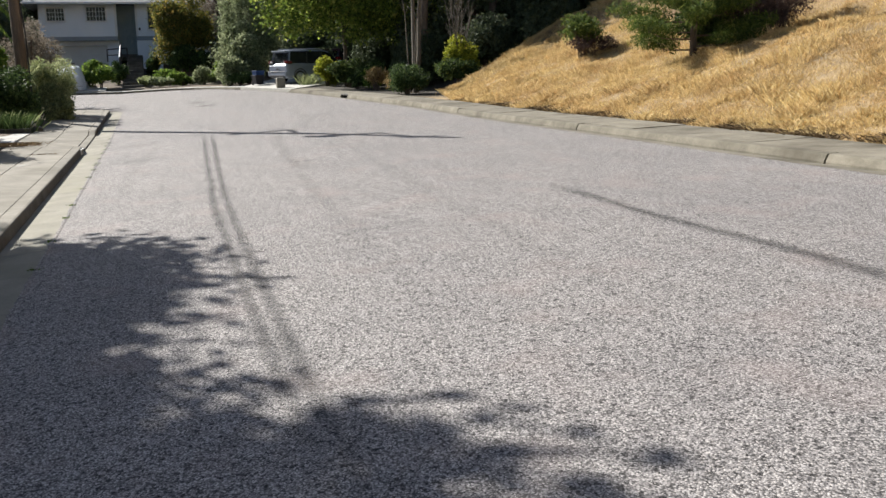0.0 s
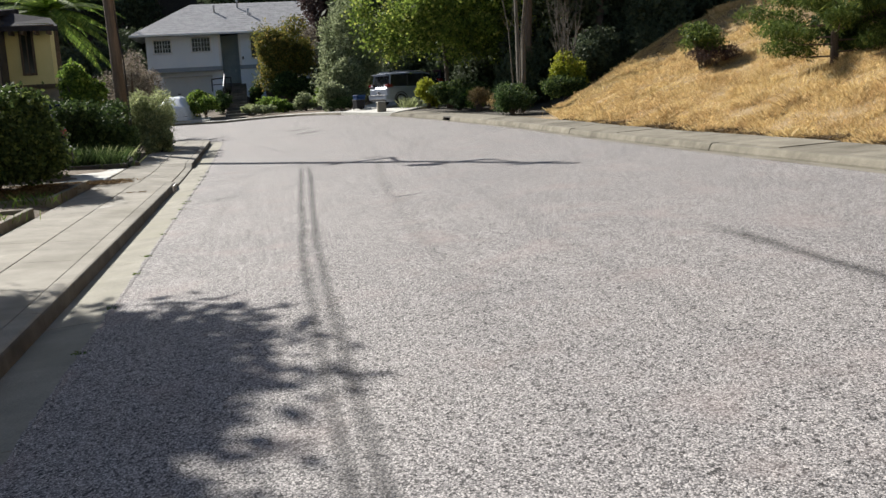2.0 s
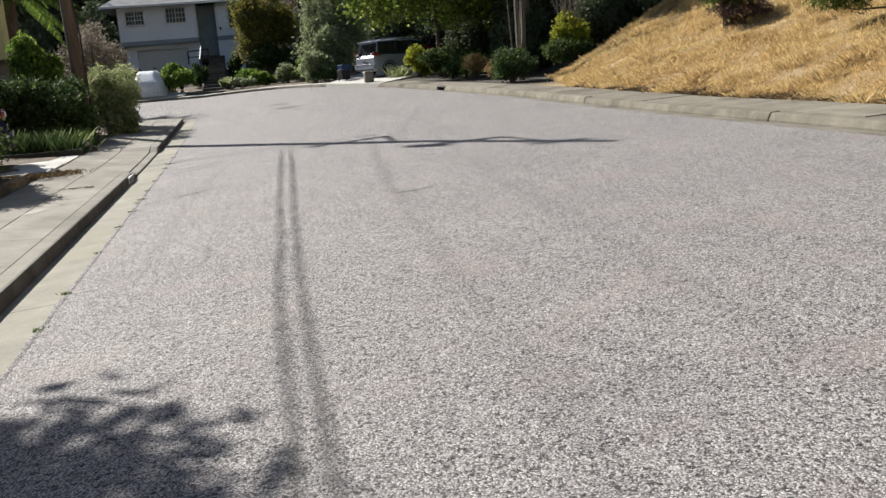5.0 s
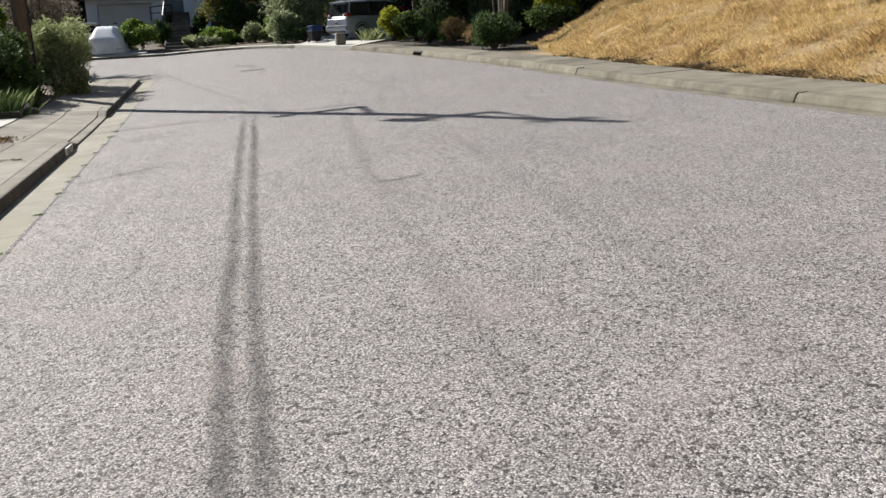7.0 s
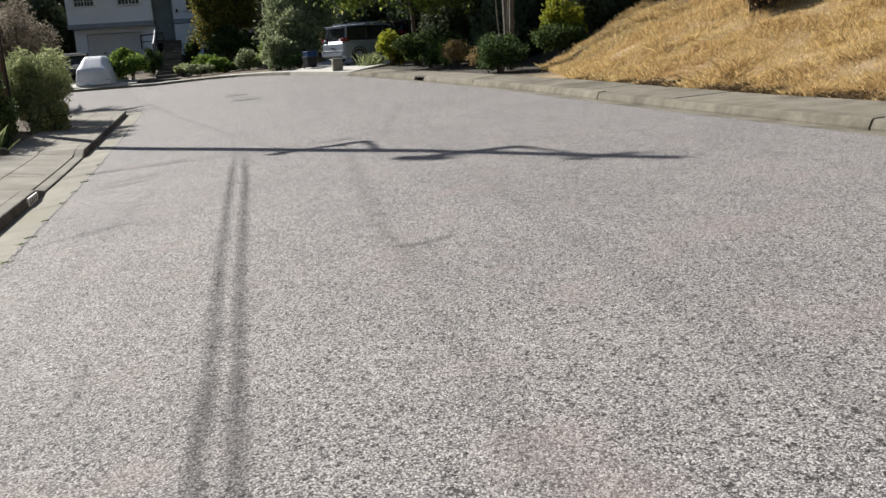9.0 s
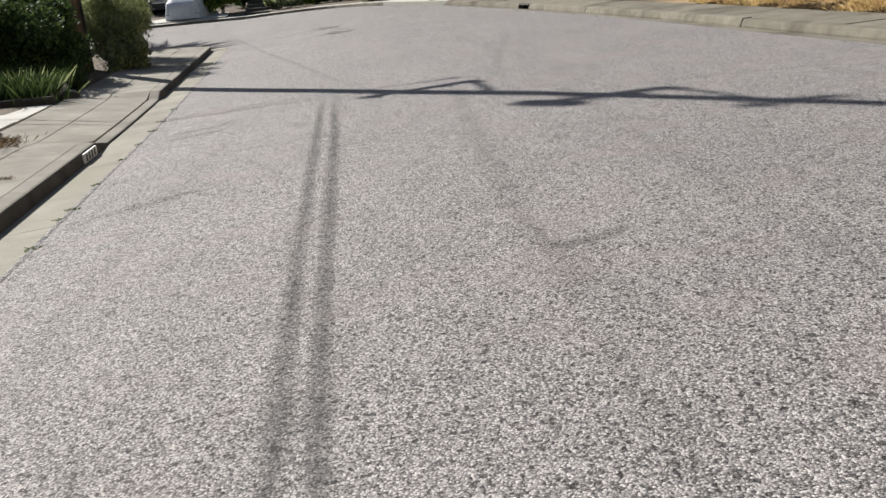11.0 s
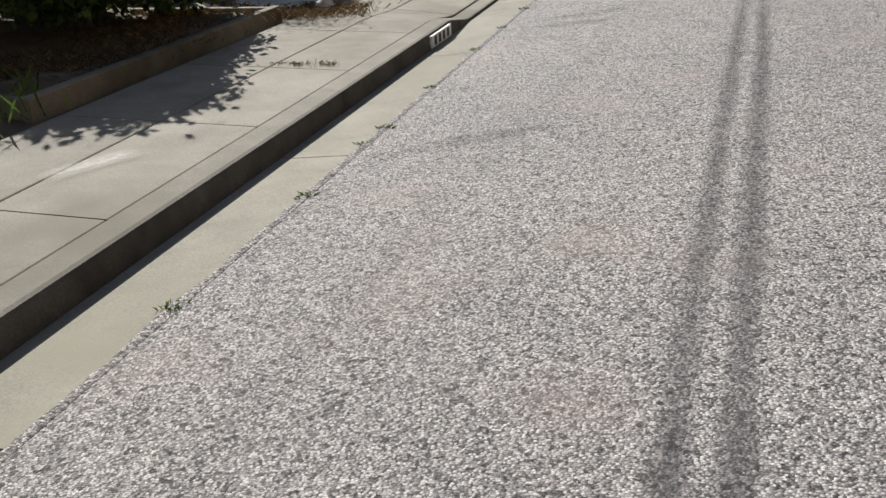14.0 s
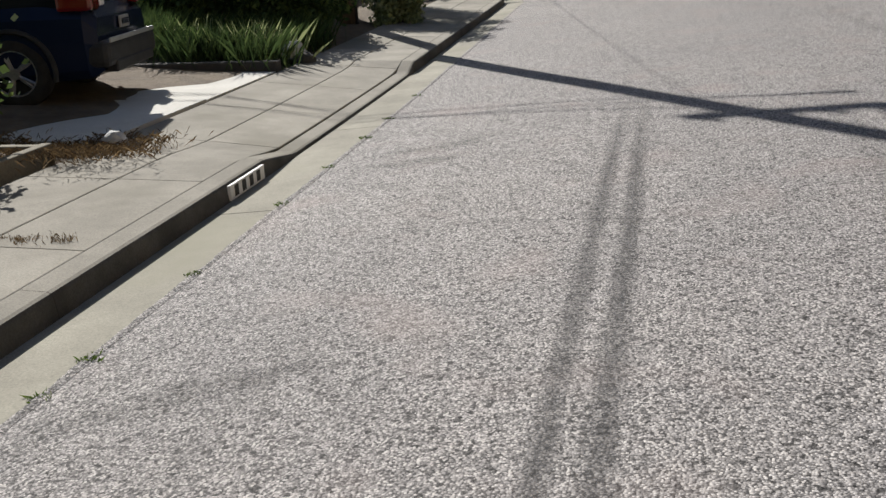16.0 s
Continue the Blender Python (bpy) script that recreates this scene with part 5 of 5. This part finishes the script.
# along the far pavement
bush("bush", 9.05, 50.3, 0.85, 0.8, 1.55, 6500, 0.13, G_LIME, "yellow-green clipped shrub by the driveway", 61)
bush("bush", 9.7, 47.6, 1.15, 0.9, 1.45, 6500, 0.13, G_HEDGE, "dark green spreading shrub by the pavement", 62)
bush("bush", 10.9, 46.6, 1.0, 0.9, 1.35, 5000, 0.13, G_DARK, "dark shaded shrub under the trees", 63)
bush("bush", 10.3, 44.8, 0.9, 0.9, 1.0, 3500, 0.12, G_MID, "low green plant by the pavement", 68)
bush("bush", 9.6, 45.4, 0.6, 0.6, 0.7, 2000, 0.12, G_DARK, "low green plant by the pavement", 69)
bush("dry_plant", 10.5, 41.0, 0.7, 0.7, 0.9, 2400, 0.15, G_DRY, "dry brown plant by the pavement", 70, slim=0.15, stems=16)
bush("dry_plant", 9.85, 42.8, 0.6, 0.7, 1.15, 2200, 0.16, G_DRY, "dry brown plant by the pavement", 64, slim=0.15, stems=16)
bush("round_bush", 10.05, 37.7, 1.05, 1.0, 1.28, 11000, 0.085, G_DARK, "low rounded grey-green shrub at the pavement", 65, k=24)
tufts("white_flowers", [(8.2, 51.6), (8.5, 51.2), (8.0, 51.0)], 240, 0.6, 0.012, G_SAGE, "pale flowering stalks beside the minivan", 66, 0.18)
bush("twiggy_bush", 13.3, 40.2, 1.0, 0.9, 1.75, 4200, 0.13, G_LIME, "yellow-green bush with bare twigs above", 67, stems=6)
bush("bush", 12.9, 39.5, 1.1, 0.8, 1.1, 4200, 0.12, G_HEDGE, "dark low shrub at the foot of the bank", 75)
tree("maple_tree", 9.7, 48.4, 7.6, (4.5, 3.8, 2.8, 2.5), 36000, 0.15, G_MAPLE, "broad maple with backlit bright green leaves", 71, 0.1, k=70, slim=0.75, small=0.2, limbs=14, ragged=0.75, lobes=[(3.2, -0.5, 5.2, 1.5, 1.0, 1.2), (3.9, -0.6, 3.7, 1.1, 0.8, 0.8), (2.2, -0.8, 6.4, 1.4, 1.0, 0.9), (-3.6, -0.3, 3.6, 0.9, 0.8, 0.7), (-2.6, -0.8, 2.9, 0.8, 0.7, 0.5), (2.4, -0.9, 2.7, 1.0, 0.8, 0.6), (3.4, -0.4, 3.3, 0.9, 0.7, 0.7), (0.4, -1.2, 2.6, 0.9, 0.7, 0.45), (4.3, 0, 4.6, 0.9, 0.8, 0.9), (-4.1, 0, 5.0, 0.8, 0.8, 0.9), (1.4, -1.6, 3.4, 0.8, 0.6, 0.6)])


def bare_tree(name, x, y, h, r, label, seed, n=9):
    """Pale bare stems with thin twigs."""
    root = thing(name, pose(x, y, land_z(x, y) - 0.05), label, "tree")
    rng = random.Random(seed)
    for s in range(n):
        bm = bmesh.new()
        a = rng.uniform(0, 6.28)
        f = rng.uniform(0.05, 0.35) * r
        pts = [(0.12 * math.cos(a), 0.12 * math.sin(a), 0)]
        for k in range(1, 6):
            pts.append((math.cos(a) * f * k + rng.uniform(-0.08, 0.08), math.sin(a) * f * k + rng.uniform(-0.08, 0.08), h * k / 5 * rng.uniform(0.9, 1.0)))
        t = 0.11 if s < 2 and h > 5 else 0.03
        tube(bm, pts, [t * (1 - 0.14 * k) for k in range(6)], 6)
        for k in range(2, 6):
            for _ in range(2):
                q = Vector(pts[k])
                tube(bm, [q, q + Vector((rng.uniform(-0.5, 0.5), rng.uniform(-0.5, 0.5), rng.uniform(0.3, 1.0)))], [0.016, 0.005], 4)
        part("stem", bm, PALEBARK, root)
    return root


bare_tree("bare_tree", 10.65, 38.9, 8.5, 0.9, "tall pale bare-stemmed tree", 72, 4)
bare_tree("twiggy_shrub", 13.2, 40.4, 4.6, 0.8, "bare grey twigs rising above a bush", 73, 12)

# on the grassy bank
bush("bush", 13.85, 29.2, 0.95, 0.9, 1.4, 3000, 0.1, G_PINE, "low green shrub with a brown underside on the bank", 81, lift=0.2, stems=22, k=22)
bush("dead_brush", 14.15, 28.9, 1.1, 0.8, 0.75, 2600, 0.12, G_PURPLE, "brown dead brush on the bank", 82, slim=0.15)


def pine(x, y, h, w, label, seed):
    """A young pine: a straight trunk, tiers of boughs, each with needle tufts."""
    root = thing("pine_tree", pose(x, y, land_z(x, y) - 0.05), label, "tree")
    rng = random.Random(seed)
    bm = bmesh.new()
    tube(bm, [(0, 0, 0), (0.03, 0, h * 0.5), (0, 0, h)], [0.1, 0.07, 0.015], 9)
    part("trunk", bm, BARK, root)
    for i in range(46):
        z = h * (0.04 + 0.92 * i / 46)
        a = i * 2.4 + rng.uniform(-0.3, 0.3)
        ln = w * (1 - 0.75 * i / 46) * rng.uniform(0.75, 1.15)
        tip = (math.cos(a) * ln, math.sin(a) * ln, z + 0.18 * ln)
        bm = bmesh.new()
        tube(bm, [(0, 0, z), (tip[0] * 0.55, tip[1] * 0.55, z + 0.02), tip], [0.025, 0.016, 0.006], 5)
        b = part("bough", bm, BARK, root)
        cl = [(tip[0] * f, tip[1] * f, z + 0.18 * ln * f + 0.05, 0.27 * (0.6 + f), 0.27 * (0.6 + f), 0.24) for f in (0.45, 0.65, 0.85, 1.0)]
        leaf_cloud("needles", cl, 1300, 0.17, G_PINE, b, seed=seed * 50 + i, slim=0.12, shell=0.2)
    return root


pine(13.9, 22.5, 4.6, 1.95, "young green pine on the grassy bank", 84)
tree("wood_tree", 12.6, 44.2, 11.5, (9.0, 2.8, 2.6, 3.0), 16000, 0.26, G_FOREST, "dark tall tree that shades the flank of the bank", 104, 0.2, k=34)
tree("wood_tree", 16.4, 45.0, 12.5, (9.5, 3.0, 2.8, 3.2), 16000, 0.26, G_FOREST, "dark tall tree that shades the flank of the bank", 105, 0.2, k=34)
bush("brush", 15.8, 23.0, 1.5, 1.1, 1.9, 8000, 0.15, G_PURPLE, "brown twiggy brush beside the pine", 85, slim=0.15, stems=18)
bush("brush", 17.4, 23.6, 1.3, 1.0, 1.8, 5000, 0.15, G_PURPLE, "brown twiggy brush beside the pine", 87, slim=0.15, stems=18)
bush("brush", 14.6, 23.4, 1.0, 0.9, 1.4, 3500, 0.13, G_DARK, "dark brush beside the pine", 86, slim=0.3)


def bank_grass():
    rng = np.random.default_rng(90)
    n = 680000
    x, y = 9.5 + 14 * rng.random(n) ** 1.35, 3 + 36 * rng.random(n)
    out = np.interp(y, [p[1] for p in OUTER[:156]], [p[0] for p in OUTER[:156]]) + 1.82 + 0.32 * np.maximum(0, y - 31)
    keep = x > out + 0.05 * rng.random(n)
    d = np.array([noise.noise(Vector((a * 0.8, b * 0.8, 4))) + 0.5 * noise.noise(Vector((a * 2.6, b * 2.6, 8))) for a, b in zip(x, y)])
    keep &= d > -0.5 + 0.5 * (rng.random(n) - 0.5)
    edge = x - out
    keep &= (edge > 0.35) | (rng.random(n) > 0.5)
    x, y, d = x[keep], y[keep], d[keep]
    gx = np.arange(8, 26, 0.5)
    gy = np.arange(0, 44, 0.5)
    grid = np.array([[land_z(a, b) for a in gx] for b in gy])
    i, j = (x - 8) / 0.5, y / 0.5
    i0, j0 = i.astype(int), j.astype(int)
    fi, fj = i - i0, j - j0
    z = grid[j0, i0] * (1 - fi) * (1 - fj) + grid[j0, i0 + 1] * fi * (1 - fj) + grid[j0 + 1, i0] * (1 - fi) * fj + grid[j0 + 1, i0 + 1] * fi * fj
    h = 0.05 + 0.2 * np.clip(d + 0.1, 0, 1)
    blades("dry_grass", x, y, z, h, 0.0055, G_STRAW, "golden dry grass on the bank", rng, 0.6, np.array([0.0, -0.05]))


bank_grass()
rb = random.Random(31)
tufts("bank_debris", [(9.75 + rb.uniform(0, 0.5) + (0.0 if yy < 18 else 0.15), yy) for yy in (rb.uniform(5, 31) for _ in range(90))], 22000, 0.08, 0.006, G_BROWN, "dead brown litter along the foot of the bank", 92, 0.16, 1.3)
tufts("bank_stalks", [(rb.uniform(10.5, 15), rb.uniform(8, 36)) for _ in range(70)], 2200, 0.32, 0.003, G_STRAW, "tall dry seed stalks on the bank", 93, 0.25, 0.25)


# palm behind the yellow house
def palm():
    x, y = -8.6, 47.5
    z0 = land_z(x, y) + 0.3
    root = thing("palm_tree", pose(x, y, z0), "palm tree with arching green fronds behind the house", "palm")
    bm = bmesh.new()
    tube(bm, [(0, 0, 0), (0.05, 0, 3.0), (0, 0, 5.5)], [0.35, 0.3, 0.33], 12)
    part("trunk", bm, BARK, root)
    rng = random.Random(8)
    for i in range(52):
        a, up = i * 2.4, rng.uniform(-0.35, 1.25)
        pts = []
        for k in range(9):
            f = k / 8
            r = 3.6 * f * math.cos(up * (1 - 0.5 * f))
            pts.append(Vector((math.cos(a) * r, math.sin(a) * r, 5.5 + 3.2 * f * math.sin(up) - 2.2 * f * f)))
        bm = bmesh.new()
        tube(bm, pts, [0.035 * (1 - 0.85 * k / 8) for k in range(9)], 5)
        fr = part("frond", bm, G_MID, root)
        v = []
        side = Vector((-math.sin(a), math.cos(a), 0))
        for k in range(1, 64):
            f = k / 64 * 8
            p = pts[int(f)].lerp(pts[min(int(f) + 1, 8)], f - int(f))
            d = (pts[min(int(f) + 1, 8)] - pts[int(f)]).normalized()
            ln = 0.5 * math.sin(math.pi * min(0.95, 0.15 + k / 72))
            for s in (-1, 1):
                t = p + side * s * ln * 0.8 + d * ln * 0.5 - Vector((0, 0, ln * 0.35))
                w = d * 0.028
                v += [p - w, p + w, t + w * 0.3, t - w * 0.3]
        sheet_mesh("frond_blade", np.array([tuple(q) for q in v]), 4, G_MID, fr)
    return root


palm()


# dark woods on the slope behind
protos = [tree("wood_tree", -28, 92, 14, (8.5, 4.6, 4.6, 5.4), 7000, 0.55, G_FOREST, "dark shaded tree of the wooded slope", 101, 0.3, k=40),
          tree("wood_tree", 0, 94, 15, (9.0, 4.8, 4.6, 6.0), 7500, 0.55, G_FOREST, "dark shaded tree of the wooded slope", 102, 0.3, k=44),
          tree("wood_tree", 20, 60, 13, (7.0, 4.6, 4.4, 5.6), 8000, 0.45, G_FOREST, "dark shaded tree of the wooded slope", 103, 0.3, k=44)]
for p in protos:
    p["group"] = "woods"
rw = random.Random(77)
SPOTS = [(-30, 78), (-22, 84), (-12, 102), (9, 95), (13, 88), (19, 84), (25, 90), (-36, 92), (-28, 100), (-18, 103), (-9, 106), (2, 106), (12, 103), (22, 102), (32, 96), (40, 90),
         (17, 53), (16, 47), (20, 44), (24, 48), (27, 55), (15, 57), (22, 66), (14, 68), (30, 46), (34, 60), (30, 72), (9.5, 70), (11, 78), (-23, 66), (-20, 72), (-17, 84), (-24, 60), (-19, 50), (-18, 44), (-21, 56), (28, 40)]
for i, (x, y) in enumerate(SPOTS):
    s = rw.uniform(0.8, 1.15) * (0.72 if y < 60 and x > 0 else 1.0)
    c = copy_thing(protos[i % 3], pose(x, y, land_z(x, y) - 0.2, 0, 0, rw.uniform(0, 360)) @ Matrix.Scale(s, 4))
    c["group"] = "woods"

# undergrowth that closes the woods
under = bush("undergrowth", 12.5, 44.5, 1.8, 1.5, 2.6, 9000, 0.16, G_FOREST, "dark shaded undergrowth of the woods", 111, k=20)
under["group"] = "undergrowth"
for i, (x, y, k) in enumerate(((15, 42, 1.0), (17.5, 41, 1.1), (20.5, 40.5, 1.2), (11.8, 50, 1.1), (13.5, 47, 1.3), (15, 50, 1.4), (9.8, 62, 1.3), (12, 60.5, 1.5), (14.5, 60, 1.5), (8, 64, 1.4), (6.5, 68, 1.6), (9, 72, 1.8),
                               (-9.5, 79, 1.6), (-11.5, 76, 1.7), (-13.5, 72, 1.6), (-9.8, 73, 1.2), (-16, 68, 1.6), (-8.9, 85, 2.0), (7, 84, 2.0), (-11, 46, 1.4), (-9.0, 44.5, 1.3), (-13, 50, 1.5), (18, 45, 1.5), (22, 43, 1.4))):
    c = copy_thing(under, pose(x, y, land_z(x, y) - 0.1, 0, 0, 57 * i) @ Matrix.Scale(k, 4))
    c["group"] = "undergrowth"
